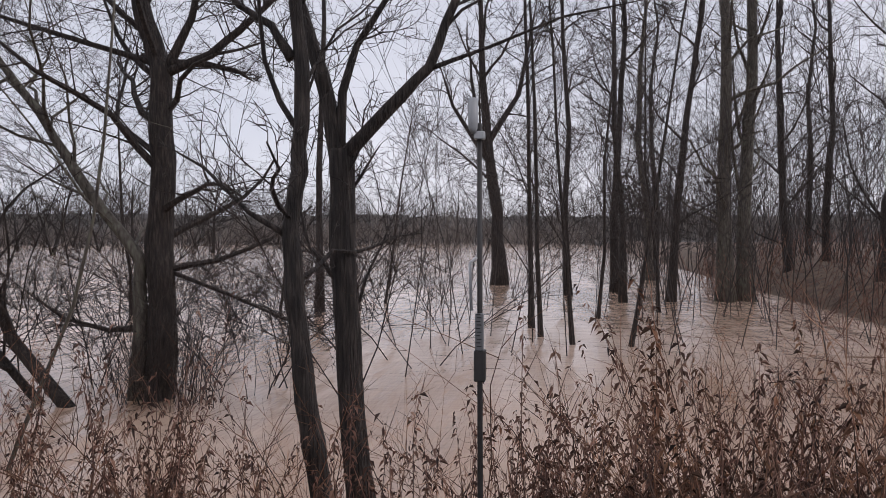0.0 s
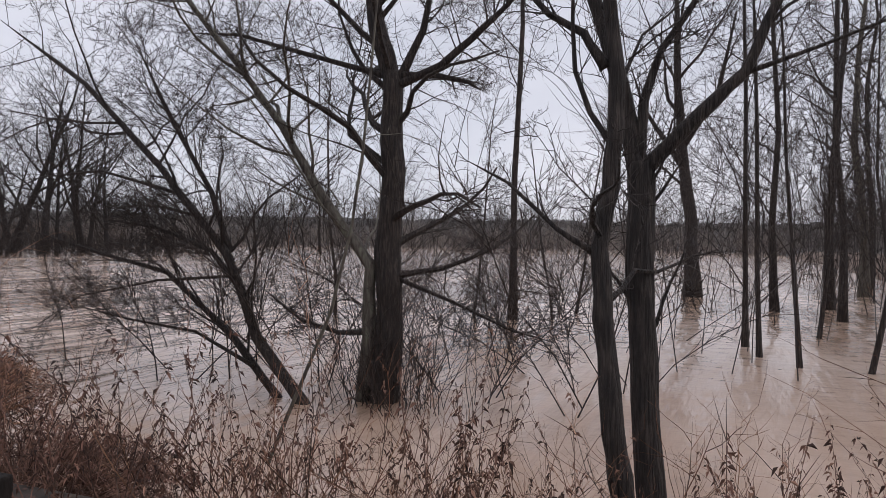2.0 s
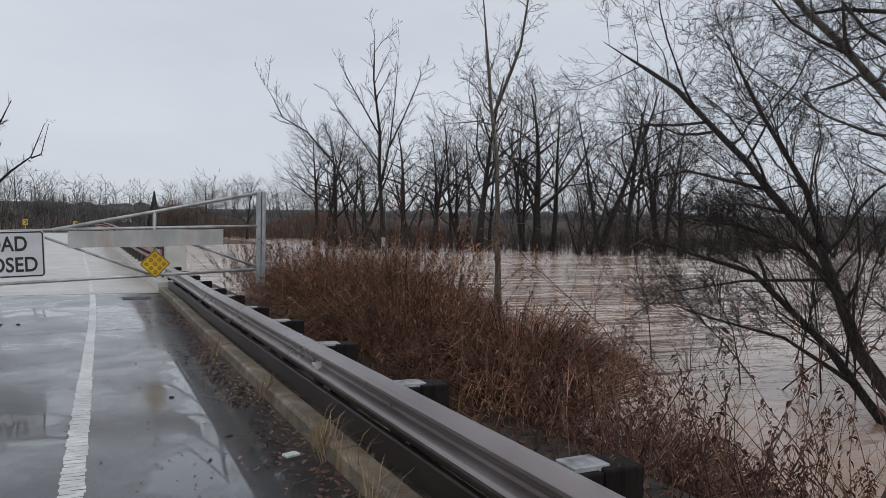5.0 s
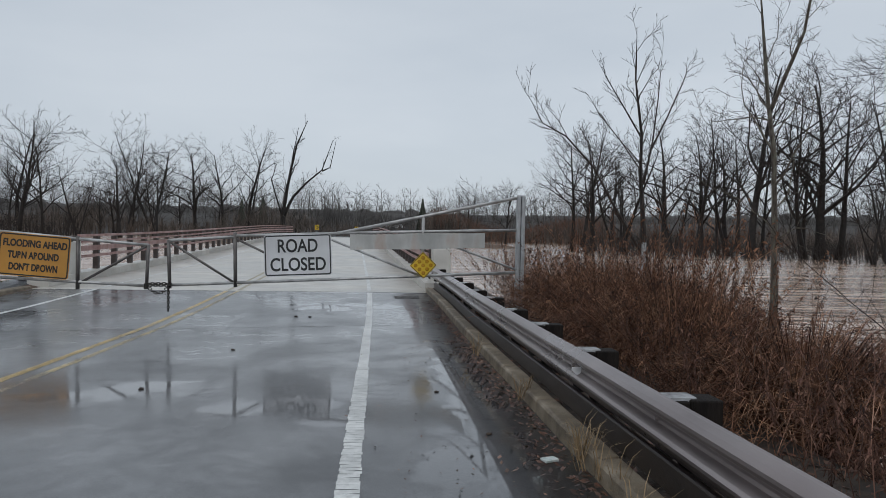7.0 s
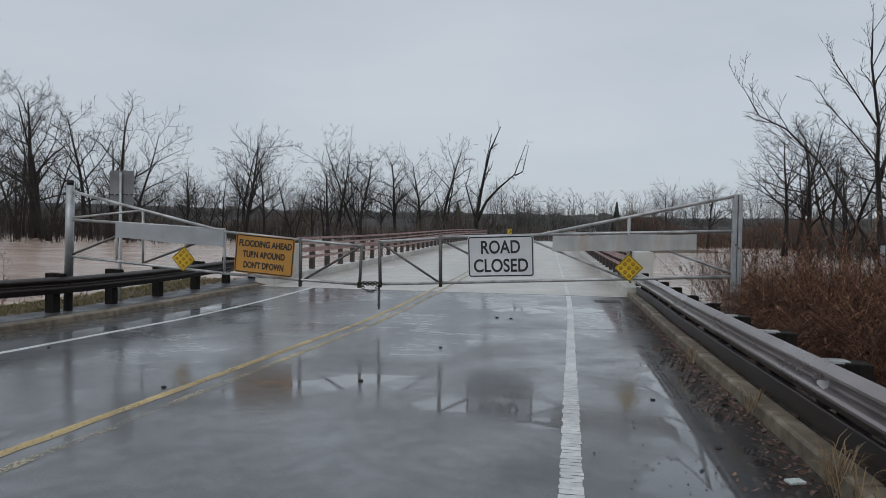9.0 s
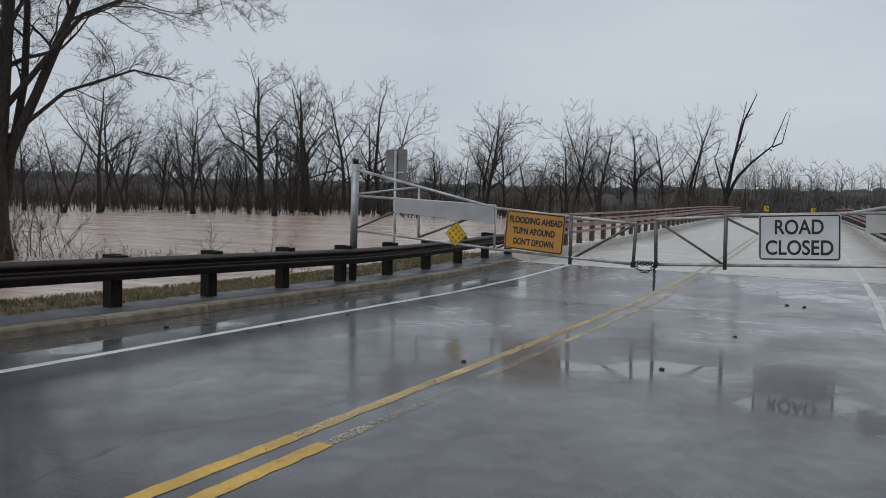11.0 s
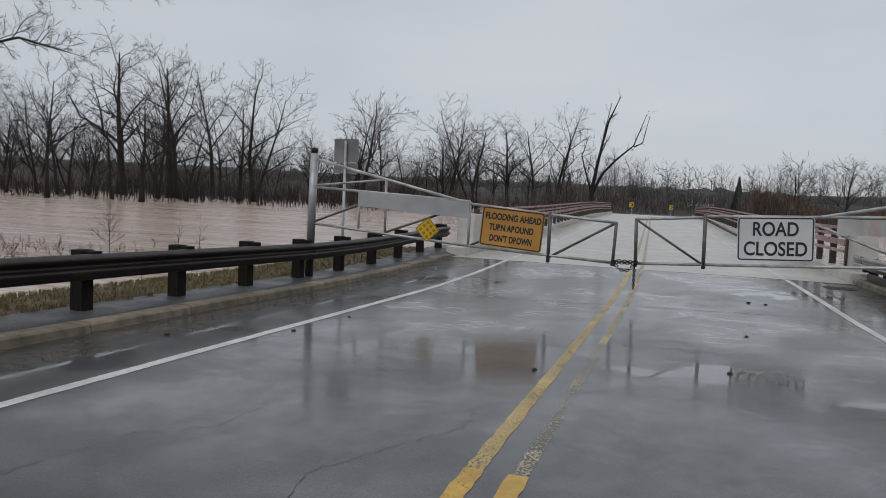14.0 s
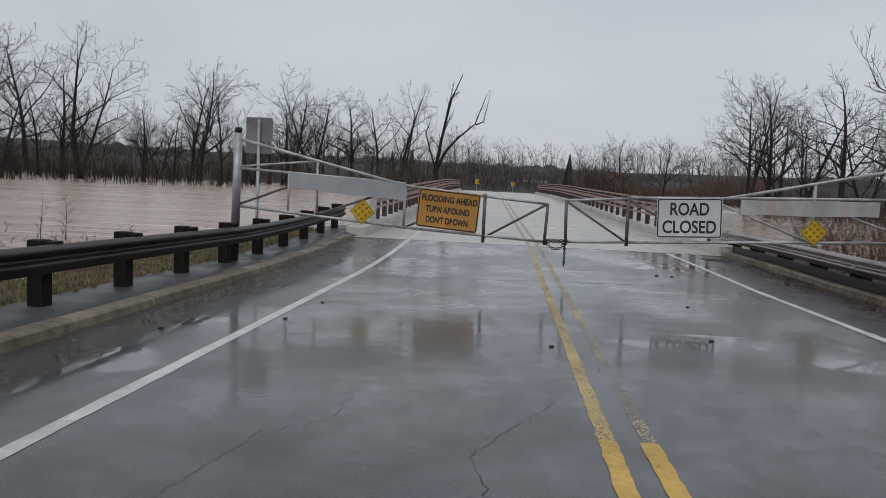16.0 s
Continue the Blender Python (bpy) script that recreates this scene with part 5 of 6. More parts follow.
# far trees: a few grown, then copied
def grow(p, d, length, r, level, spec, rnd, out):
    """A branch and all that grows on it; out: (level, points, radii)."""
    n = spec["segs"][level]
    pts = limb_path(p, d, length, n, spec["wander"] * (0.5 if level == 0 else 1.3), spec["lift"], rnd)
    rad = taper(r, max(r * 0.14, spec["min"] * 0.6), n + 1)
    out.append((level, pts, rad))
    if level == spec["depth"]:
        return
    count = spec["count"][level]
    lo = spec["bare"] if level == 0 else 0.22
    spin = rnd.uniform(0, 6.28)
    for i in range(count):
        t = lo + (1 - lo) * (i + rnd.random()) / count
        q, dd = along(pts, t)
        a = dd.cross(Vector((0.3, 0.9, 0.1))).normalized()
        c = dd.cross(a)
        spin += 2.4 + rnd.gauss(0, 0.4)
        ang = radians(rnd.uniform(*spec["angle"][level]))
        nd = dd * math.cos(ang) + (a * math.cos(spin) + c * math.sin(spin)) * math.sin(ang)
        nd.z += spec["rise"]
        ln = length * spec["ratio"][level] * (1.12 - 0.6 * t) * rnd.uniform(0.65, 1.2)
        if ln < 26 * spec["min"]:
            continue
        rr = max((r + (rad[-1] - r) * t) * spec["thin"], spec["min"])
        grow(q, nd, ln, rr, level + 1, spec, rnd, out)


FAR_SPEC = dict(depth=4, count=(12, 8, 6, 3), segs=(8, 5, 3, 2, 1), ratio=(0.56, 0.54, 0.5, 0.5), angle=((28, 58), (28, 60), (28, 65), (28, 65)), rise=0.06, lift=0.04, wander=0.12, bare=0.2, thin=0.6, min=0.022)


def far_tree(seed, height, spread, leads, bare, thick=1.0):
    rnd = random.Random(seed)
    spec = dict(FAR_SPEC, bare=bare, angle=((28 * spread, 58 * spread), (28, 60), (28, 65), (28, 65)))
    out = []
    r = height * 0.019 * thick
    for k in range(leads):
        lean = Vector((rnd.gauss(0, 0.04) + (0.22 * math.cos(2.6 * k) if leads > 1 else 0), rnd.gauss(0, 0.04) + (0.22 * math.sin(2.6 * k) if leads > 1 else 0), 1))
        grow(Vector((0, 0, 0)), lean, height * rnd.uniform(0.82, 0.98), r * (1 if k == 0 else 0.7), 0, dict(spec, count=(12, 8, 6, 3) if leads == 1 else (8, 7, 5, 3)), rnd, out)
    tree = thing("tree", Matrix.Identity(4), "bare grey-brown tree on the far flooded shore", "tree", "far shore trees")
    crown, fine = ([], []), ([], [])
    for level, pts, rad in out:
        if level == 0:
            vs, fs = [], []
            rad[0] *= 1.35
            tube_data(pts, rad, 7, vs, fs)
            mesh_object("trunk", vs, fs, M_BARK_FAR, tree, "", True)
        elif level == 1:
            tube_data(pts, rad, 4, *crown)
        else:
            spike_data(pts, rad, *fine)
    n = len(crown[0])
    ob = mesh_object("crown", crown[0] + fine[0], crown[1] + [tuple(i + n for i in f) for f in fine[1]], [M_BARK_FAR, M_TWIG_FAR], tree, "bare twigs and branches", False)
    ob.data.polygons.foreach_set("material_index", [0] * len(crown[1]) + [1] * len(fine[1]))
    tagged(ob, kind="stuff")
    return tree


far_kinds = [far_tree(200, 23, 1.0, 1, 0.2), far_tree(201, 23, 1.0, 2, 0.25), far_tree(202, 23, 1.2, 1, 0.14, 1.3), far_tree(203, 23, 1.1, 1, 0.26), far_tree(204, 23, 0.95, 2, 0.2)]
FAR = [(45.4, 86.9, 25), (52.9, 87.6, 21), (55.3, 87.9, 24), (57.8, 88.1, 21), (62.9, 83.6, 25), (63.8, 79.0, 23), (69.7, 79.1, 22), (33.0, 112.0, 18), (29.0, 109.6, 17), (36.5, 108.5, 17), (41.5, 93.5, 17), (47.0, 96.0, 19),
       (-97, 118, 27), (-117, 160, 30), (-95, 200, 28), (-62, 185, 24), (-56, 186, 26), (-47, 190, 23), (-40, 190, 22), (-33, 184, 25), (42, 149, 24), (52, 160, 24), (60, 150, 26), (76, 150, 25),
       (-147, 112, 24), (-150, 127, 18), (-148, 135, 21), (-114, 124, 32), (-92, 114, 25), (-79, 119, 24), (-76, 160, 25), (-80, 150, 14), (-52, 150, 17)]
placed = 0
for i, (x, y, h) in enumerate(FAR):
    src = far_kinds[i % 5]
    k = h / 22
    m = pose(x, y, -1.0, 0, 0, 71 * i % 360) @ Matrix.Diagonal((k * 1.15, k * 1.15, k, 1))
    if placed < 5:
        src.matrix_world = m
        placed += 1
    else:
        c = copy_thing(src, Matrix.Identity(4))
        c.matrix_basis = m
rf = random.Random(77)
for i in range(26):
    a = rf.uniform(0.12, 2.75)
    d = rf.uniform(165, 240)
    x, y = d * math.cos(a), d * math.sin(a)
    if -30 < x < 12 and y < 200:
        continue
    k = rf.uniform(9, 17) / 24
    c = copy_thing(far_kinds[rf.randrange(5)], Matrix.Identity(4))
    c.matrix_basis = pose(x, y, max(-1.0, land_z(x, y)), 0, 0, rf.uniform(0, 360)) @ Matrix.Diagonal((k * 1.2, k * 1.2, k, 1))

for az0, az1, d0, d1, h0, h1, n in ((24, 48, 85, 140, 9, 16, 9), (47, 72, 88, 128, 11, 22, 10), (104, 138, 140, 195, 12, 22, 22), (128, 150, 105, 150, 12, 21, 14)):
    for i in range(n):
        a, dd = radians(az0 + (az1 - az0) * (i + rf.random()) / n), rf.uniform(d0, d1)
        k = rf.uniform(h0, h1) / 24
        c = copy_thing(far_kinds[rf.randrange(5)], Matrix.Identity(4))
        c.matrix_basis = pose(dd * math.cos(a), dd * math.sin(a), -1.1, 0, 0, rf.uniform(0, 360)) @ Matrix.Diagonal((k, k, k, 1))


# gnarled tree by the far end of the bridge
build_tree("tree", [([(-23.6, 178.0, 0.8), (-23.7, 178.0, 5.2), (-22.7, 178.0, 10.6), (-21.8, 178.0, 16.0), (-20.5, 178.0, 22.0), (-18.1, 178.0, 27.6)], 0.75, 0.09),
                    ([(-23.5, 178.0, 4.5), (-21.4, 179.0, 9.3), (-18.4, 180.0, 12.8), (-14.7, 181.0, 16.2), (-12.2, 182.0, 23.7)], 0.5, 0.07),
                    ([(-22.9, 178.0, 9.9), (-21.8, 177.0, 14.6), (-21.1, 176.0, 19.8), (-19.9, 175.0, 25.5)], 0.32, 0.07),
                    ([(-23.9, 178.0, 5.2), (-25.4, 179.0, 9.3), (-26.7, 180.0, 13.4), (-25.6, 181.0, 17.6)], 0.3, 0.06),
                    ([(-14.4, 178.0, 15.7), (-12.6, 179.0, 16.7), (-11.3, 180.0, 23.4)], 0.2, 0.05)],
           dict(SPEC_NEAR, depth=3, count=(9, 6, 4), ratio=(0.2, 0.5, 0.5), angle=(30, 70), **{"from": 0.2}, min=0.02), 94, "gnarled dark bare tree with broken limbs on the far shore", M_BARK_FAR, M_TWIG_FAR, flare=1.3)


# ---- far woods: many bare stems, one stuff ----
def woods(name, count, dlo, dhi, hlo, hhi, material, label, seed, a0=-0.45, a1=3.3, keep=lambda x, y: True, strokes=7, wid=0.16):
    r = random.Random(seed)
    vs, fs = [], []
    for _ in range(count):
        a, d = r.uniform(a0, a1), r.uniform(dlo, dhi)
        x, y = d * math.cos(a), d * math.sin(a)
        if not keep(x, y):
            continue
        z = max(-1.2, land_z(x, y) - 0.2)
        h = r.uniform(hlo, hhi) * (0.75 + 0.5 * noise.noise(Vector((a * 9, d * 0.01, 1))))
        for s in range(strokes):
            b = len(vs)
            t = 0 if s == 0 else r.uniform(0.02, 0.5)
            base = Vector((x + r.gauss(0, 0.25), y + r.gauss(0, 0.25), z + h * t))
            tip = base + Vector((r.gauss(0, 0.28), r.gauss(0, 0.28), r.uniform(0.35, 0.8))) * (h * (1 - t) * 0.8)
            if s == 0:
                tip = base + Vector((r.gauss(0, 0.06) * h, r.gauss(0, 0.06) * h, h * 0.7))
            else:
                q = r.uniform(-1.25, 1.25)
                turn = r.uniform(0, 6.28)
                base = Vector((x, y, z + h * r.uniform(0.2, 0.5)))
                tip = base + Vector((math.sin(q) * math.cos(turn), math.sin(q) * math.sin(turn), math.cos(q))) * h * r.uniform(0.3, 0.5)
            w = wid * (1 if s == 0 else 0.55) * r.uniform(0.6, 1.2)
            for k in range(3):
                t2 = 2.094 * k
                vs.append((base.x + w * math.cos(t2), base.y + w * math.sin(t2), base.z))
            vs.append((tip.x, tip.y, tip.z))
            fs += [(b, b + 1, b + 3), (b + 1, b + 2, b + 3), (b + 2, b, b + 3)]
    ob = mesh_object(name, vs, fs, material)
    return tagged(ob, label, "woods", kind="stuff")


thin = random.Random(9)


def dry(x, y):
    if -16 < x - shift(y) < 6 and y < 150:
        return False
    return not (abs(x + 4.5 - 0.033 * y) < 9 and y < 300 and thin.random() < 0.8)


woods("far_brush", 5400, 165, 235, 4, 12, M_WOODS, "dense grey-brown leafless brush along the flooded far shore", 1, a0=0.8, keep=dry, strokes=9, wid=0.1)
woods("far_brush", 3200, 165, 240, 4, 14, M_HAZE_PALE, "leafless brush on the far east shore, paled by painted haze", 4, a1=0.85, keep=dry, strokes=9, wid=0.12)


def far_wood(count, dlo, dhi, hlo, hhi, seed, a0=-0.45, a1=3.3):
    """Small crowns in painted haze grey, one behind the other, as one mesh."""
    rnd = random.Random(seed)
    kinds = []
    for k in range(6):
        out, vs, fs = [], [], []
        grow(Vector((0, 0, 0)), Vector((rnd.gauss(0, 0.06), rnd.gauss(0, 0.06), 1)), 0.95, 0.014, 0, dict(FAR_SPEC, depth=3, count=(10, 5, 3), segs=(3, 1, 1, 1), bare=0.12, min=0.0045, angle=((28, 60), (25, 60), (25, 60))), rnd, out)
        for level, pts, rad in out:
            spike_data(pts, rad, vs, fs)
        tri = [f for q in fs for f in ((q,) if len(q) == 3 else ((q[0], q[1], q[2]), (q[0], q[2], q[3])))]
        kinds.append((np.array([tuple(v) for v in vs]), np.array(tri)))
    verts, tris, base = [], [], 0
    for _ in range(count):
        a, d = rnd.uniform(a0, a1), rnd.uniform(dlo, dhi)
        x, y = d * math.cos(a), d * math.sin(a)
        h = rnd.uniform(hlo, hhi) * (0.85 + 0.4 * noise.noise(Vector((a * 11, d * 0.01, 1))))
        turn = rnd.uniform(0, 6.28)
        v, f = kinds[rnd.randrange(6)]
        c, sn = math.cos(turn) * h * 1.15, math.sin(turn) * h * 1.15
        verts.append(np.stack([v[:, 0] * c - v[:, 1] * sn + x, v[:, 0] * sn + v[:, 1] * c + y, v[:, 2] * h + max(-1.2, land_z(x, y) - 0.3)], 1))
        tris.append(f + base)
        base += len(v)
    verts, tris = np.concatenate(verts), np.concatenate(tris)
    me = bpy.data.meshes.new("far_wood")
    me.vertices.add(len(verts))
    me.vertices.foreach_set("co", verts.ravel())
    me.loops.add(3 * len(tris))
    me.loops.foreach_set("vertex_index", tris.ravel())
    me.polygons.add(len(tris))
    me.polygons.foreach_set("loop_start", np.arange(0, 3 * len(tris), 3))
    me.update(calc_edges=True)
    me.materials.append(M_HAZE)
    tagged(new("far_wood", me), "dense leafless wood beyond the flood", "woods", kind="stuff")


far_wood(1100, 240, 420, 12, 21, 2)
woods("grove_brush", 1700, 86, 135, 1.5, 7, M_TWIG_FAR, "leafless brush standing in flood water below the grove", 3, a0=0.7, a1=1.3, keep=lambda x, y: x > 24, strokes=7, wid=0.05)


woods("shore_wood_brush", 1000, 112, 165, 2, 10, M_TWIG_FAR, "dark leafless undergrowth below the drowned west wood", 7, a0=1.95, a1=2.7, keep=lambda x, y: x < -45, strokes=9, wid=0.07)


def ridge():
    vs, fs = [], []
    n = 900
    for i in range(n + 1):
        a = -0.6 + 4.2 * i / n
        d = 430 + 40 * math.sin(5 * a)
        g = land_z(d * math.cos(a), d * math.sin(a))
        h = 4 + 2 * noise.noise(Vector((a * 14, 0, 0))) + 3 * noise.noise(Vector((a * 60, 3, 0))) + 1.5 * noise.noise(Vector((a * 170, 3, 0)))
        for dd, z in ((0, g - 3), (6, g + h * 0.75), (18, g + h), (60, g + h + 2), (120, g - 4)):
            vs.append(((d + dd) * math.cos(a), (d + dd) * math.sin(a), z))
    for i in range(n):
        for k in range(4):
            b = i * 5 + k
            fs.append((b, b + 5, b + 6, b + 1))
    tagged(mesh_object("backdrop", vs, fs, M_FLOOR_SHADE, None, "", True), "distant wooded rise, dark with painted forest shade", "woods", kind="structure")


ridge()


# ---- thickets and dead weeds: too many to count ----
def thicket(name, spots, label, material, seed, hlo, hhi, rad, sub=6, lean=0.15):
    r = random.Random(seed)
    vs, fs = [], []
    for x, y in spots:
        z = max(WATER - 0.25, land_z(x, y) - 0.05)
        h = r.uniform(hlo, hhi)
        d = Vector((r.gauss(0, lean), r.gauss(0, lean), 1))
        stem = limb_path(Vector((x, y, z)), d, h, 4, 0.16, 0.02, r)
        spike_data(stem, taper(rad, rad * 0.4, 5), vs, fs)
        for _ in range(sub):
            p, dd = along(stem, r.uniform(0.25, 0.95))
            q = limb_path(p, dd + Vector((r.gauss(0, 0.7), r.gauss(0, 0.7), r.gauss(0.1, 0.35))), h * r.uniform(0.15, 0.4), 3, 0.2, 0.03, r)
            spike_data(q, taper(rad * 0.45, rad * 0.2, 4), vs, fs)
            for _ in range(2):
                p2, d2 = along(q, r.uniform(0.3, 0.95))
                w = limb_path(p2, d2 + Vector((r.gauss(0, 0.6), r.gauss(0, 0.6), r.gauss(0, 0.4))), h * r.uniform(0.06, 0.16), 2, 0.2, 0.0, r)
                spike_data(w, taper(rad * 0.28, rad * 0.15, 3), vs, fs)
    return tagged(mesh_object(name, vs, fs, material), label, "thicket", kind="stuff")


rb = random.Random(5)
thicket("thicket", [(rb.uniform(15, 34), rb.uniform(-9, 2.5)) for _ in range(75)], "dense leafless thicket in the flooded wood", M_TWIG, 51, 4, 10, 0.015, 18)
thicket("thicket", [(rb.uniform(22, 62), rb.uniform(-32, -4)) for _ in range(430)], "dense leafless thicket deep in the wood", M_TWIG, 52, 5, 14, 0.024, 10)
thicket("thicket", [(rb.uniform(9, 24), rb.uniform(1.5, 13)) for _ in range(105)], "leafless brush standing in flood water", M_TWIG, 53, 2.0, 5.5, 0.016, 20, 0.4)
thicket("thicket", [(-31.5 + rb.gauss(0, 2.2), 17.0 + rb.gauss(0, 2.6)) for _ in range(75)], "dark leafless undergrowth round the west bank trees", M_TWIG, 67, 2.0, 6.5, 0.014, 18, 0.35)
thicket("flooded_scrub", [(rb.uniform(5.0, 12), rb.uniform(-9.5, -2.2)) for _ in range(260)], "reddish-brown scrub drowned in the shallows", M_BRUSH, 59, 0.7, 1.9, 0.007, 8, 0.4)
thicket("brush_mound", [(rb.uniform(15, 44), rb.uniform(-26, -6.5)) for _ in range(800)], "brown brush on a low spit of land", M_WEED, 54, 1.0, 2.6, 0.014, 6, 0.4)
thicket("shore_brush", [(rb.gauss(-24, 4), rb.gauss(20, 2.0)) for _ in range(300)], "dead brown scrub along the drowned west shore", M_WEED, 55, 0.25, 0.75, 0.012, 7, 0.4)
thicket("shore_brush", [(-30 + rb.gauss(0, 1.8), 16.5 + rb.gauss(0, 1.8)) for _ in range(120)], "dead brown scrub below the west bank trees", M_WEED, 56, 0.6, 2.2, 0.012, 7, 0.4)
thicket("big_tree_scrub", [(10 + rb.gauss(0, 0.5), 5.1 + rb.gauss(0, 0.5)) for _ in range(110)], "thin dead shoots round the large trunk", M_TWIG, 57, 1.0, 2.8, 0.008, 7, 0.3)


def leafy_weed(name, spots, label, seed, hlo, hhi, material, leaves=22, leaf=0.05, arc=0.25, rad=0.0045):
    """Dead stalks with drooping dry leaves."""
    r = random.Random(seed)
    vs, fs = [], []
    for x, y in spots:
        z = land_z(x, y) - 0.03
        if z < WATER - 0.35:
            continue
        h = r.uniform(hlo, hhi)
        d = Vector((r.gauss(0, arc), r.gauss(0, arc), 1))
        stem = limb_path(Vector((x, y, max(z, WATER - 0.1))), d, h, 4, 0.12, -0.03, r)
        spike_data(stem, taper(rad, rad * 0.5, 5), vs, fs)
        for _ in range(3):
            p, dd = along(stem, r.uniform(0.4, 0.95))
            q = limb_path(p, dd + Vector((r.gauss(0, 0.5), r.gauss(0, 0.5), 0.1)), h * r.uniform(0.12, 0.28), 2, 0.15, -0.05, r)
            spike_data(q, taper(rad * 0.5, rad * 0.3, 3), vs, fs)
        for _ in range(leaves):
            p, dd = along(stem, r.uniform(0.3, 1.0) ** 0.7)
            a = r.uniform(0, 6.28)
            s = leaf * r.uniform(0.5, 1.3)
            out = Vector((math.cos(a), math.sin(a), r.uniform(-1.6, 0.1))).normalized()
            side = out.cross(Vector((r.gauss(0, 1), r.gauss(0, 1), 1))).normalized() * s * 0.17
            b = len(vs)
            mid = p + out * s * 0.55 + Vector((0, 0, s * 0.12))
            vs += [p, mid + side, p + out * s - Vector((0, 0, s * 0.35)), mid - side]
            fs += [(b, b + 1, b + 2), (b, b + 2, b + 3)]
    return tagged(mesh_object(name, vs, fs, material), label, "weeds", kind="stuff")


rw = random.Random(21)
leafy_weed("dead_weeds", [(rw.uniform(2.6, 5.6), rw.uniform(-6, -0.6)) for _ in range(900)], "dense dead brown weeds with curled leaves on the bank", 60, 0.6, 1.6, M_WEED, 26, 0.04)
thicket("brambles", [(rb.uniform(2.6, 5.8), rb.uniform(-6, 5.5)) for _ in range(230)], "thin arching bramble stems on the bank", M_BRUSH, 58, 0.7, 2.0, 0.005, 7, 0.55)
leafy_weed("dead_weeds", [(rw.uniform(2.3, 5.2), rw.uniform(-4.5, 2.4)) for _ in range(330)], "dead brown weed stalks with curled leaves on the bank", 61, 0.45, 1.25, M_WEED, 26, 0.038)
leafy_weed("dead_weeds", [(rw.uniform(1.9, 4.1), rw.uniform(2.4, 8.0)) for _ in range(230)], "dead brown weeds below the guard rail", 62, 0.6, 1.35, M_WEED, 28, 0.04)
leafy_weed("dead_weeds", [(rw.uniform(2.6, 6.4), rw.uniform(-6.0, -1.4)) for _ in range(380)], "tall dark dead stalks with hanging leaves on the bank", 65, 0.8, 1.7, M_BRUSH, 24, 0.045)
leafy_weed("dead_weeds", [(rw.uniform(3.4, 6.6), rw.uniform(1.2, 3.9)) for _ in range(150)], "dark dead stalks hung with shrivelled leaves above the water", 66, 0.9, 2.1, M_WEED, 26, 0.045)
leafy_weed("tall_weeds", [(2.1 + (0.2 * y - 0.9 if y < 17 else 2.6) * rw.random() ** 0.8 + 0.9 * rw.random(), y) for y in (rw.uniform(7.0, 21) for _ in range(1500))], "tall reddish-brown dead weeds along the bank", 63, 1.1, 2.4, M_BRUSH, 26, 0.042)
leafy_weed("tall_weeds", [(rw.uniform(6.0, 9.5), rw.uniform(14, 24)) for _ in range(260)], "thin dead weeds standing at the water's edge", 64, 1.0, 2.0, M_BRUSH, 16, 0.06)


def bush(name, c, radius, height, count, seed, material, label):
    """A dense mound of arching fine stems."""
    r = random.Random(seed)
    b = thing(name, pose(*c), label, "bush")
    vs, fs = [], []
    for _ in range(count):
        a, k = r.uniform(0, 6.28), math.sqrt(r.random())
        root = Vector((math.cos(a) * radius * 0.35 * k, math.sin(a) * radius * 0.35 * k, 0))
        out = Vector((math.cos(a), math.sin(a), 0)) * radius * (0.25 + 0.85 * k)
        top = height * (1.08 - 0.55 * k * k) * r.uniform(0.75, 1.1)
        p1 = root + out * 0.45 + Vector((0, 0, top * 0.75))
        p2 = root + out * 0.8 + Vector((0, 0, top))
        p3 = root + out * 1.1 + Vector((r.gauss(0, 0.08), r.gauss(0, 0.08), top * r.uniform(0.6, 0.95)))
        spike_data([root, p1, p2, p3], [0.006, 0.004, 0.003, 0.002], vs, fs)
        for _ in range(7):
            p, d = along([p1, p2, p3], r.random())
            q = p + Vector((r.gauss(0, 0.12), r.gauss(0, 0.12), r.gauss(0.02, 0.1)))
            spike_data([p, q], [0.0035, 0.001], vs, fs)
    ob = mesh_object("crown", vs, fs, material, b, "fine arching dry stems")
    tagged(ob, kind="stuff")
    for i in range(7):
        a = 6.28 * i / 7 + r.uniform(-0.3, 0.3)
        sv, sf = [], []
        spike_data(limb_path(Vector((0.05 * math.cos(a), 0.05 * math.sin(a), -0.15)), Vector((math.cos(a) * 0.5, math.sin(a) * 0.5, 1)), height * 1.05, 4, 0.12, 0.0, r), taper(0.012, 0.004, 5), sv, sf)
        mesh_object("stem", sv, sf, material, b)


bush("bush", (3.15, 6.5, -0.2), 1.0, 1.2, 1100, 71, M_BRUSH, "dense reddish-brown dry bush behind the guard rail")
bush("bush", (3.2, 9.6, -0.25), 1.3, 1.35, 1200, 72, M_BRUSH, "dense reddish-brown dry bush among tall weeds")
bush("bush", (3.0, 4.6, -0.4), 0.8, 0.8, 500, 73, M_WEED, "low brown dry bush below the guard rail")
bush("bush", (3.4, 12.6, -0.2), 1.5, 1.5, 1200, 74, M_BRUSH, "dense reddish-brown dry bush near the gate post")


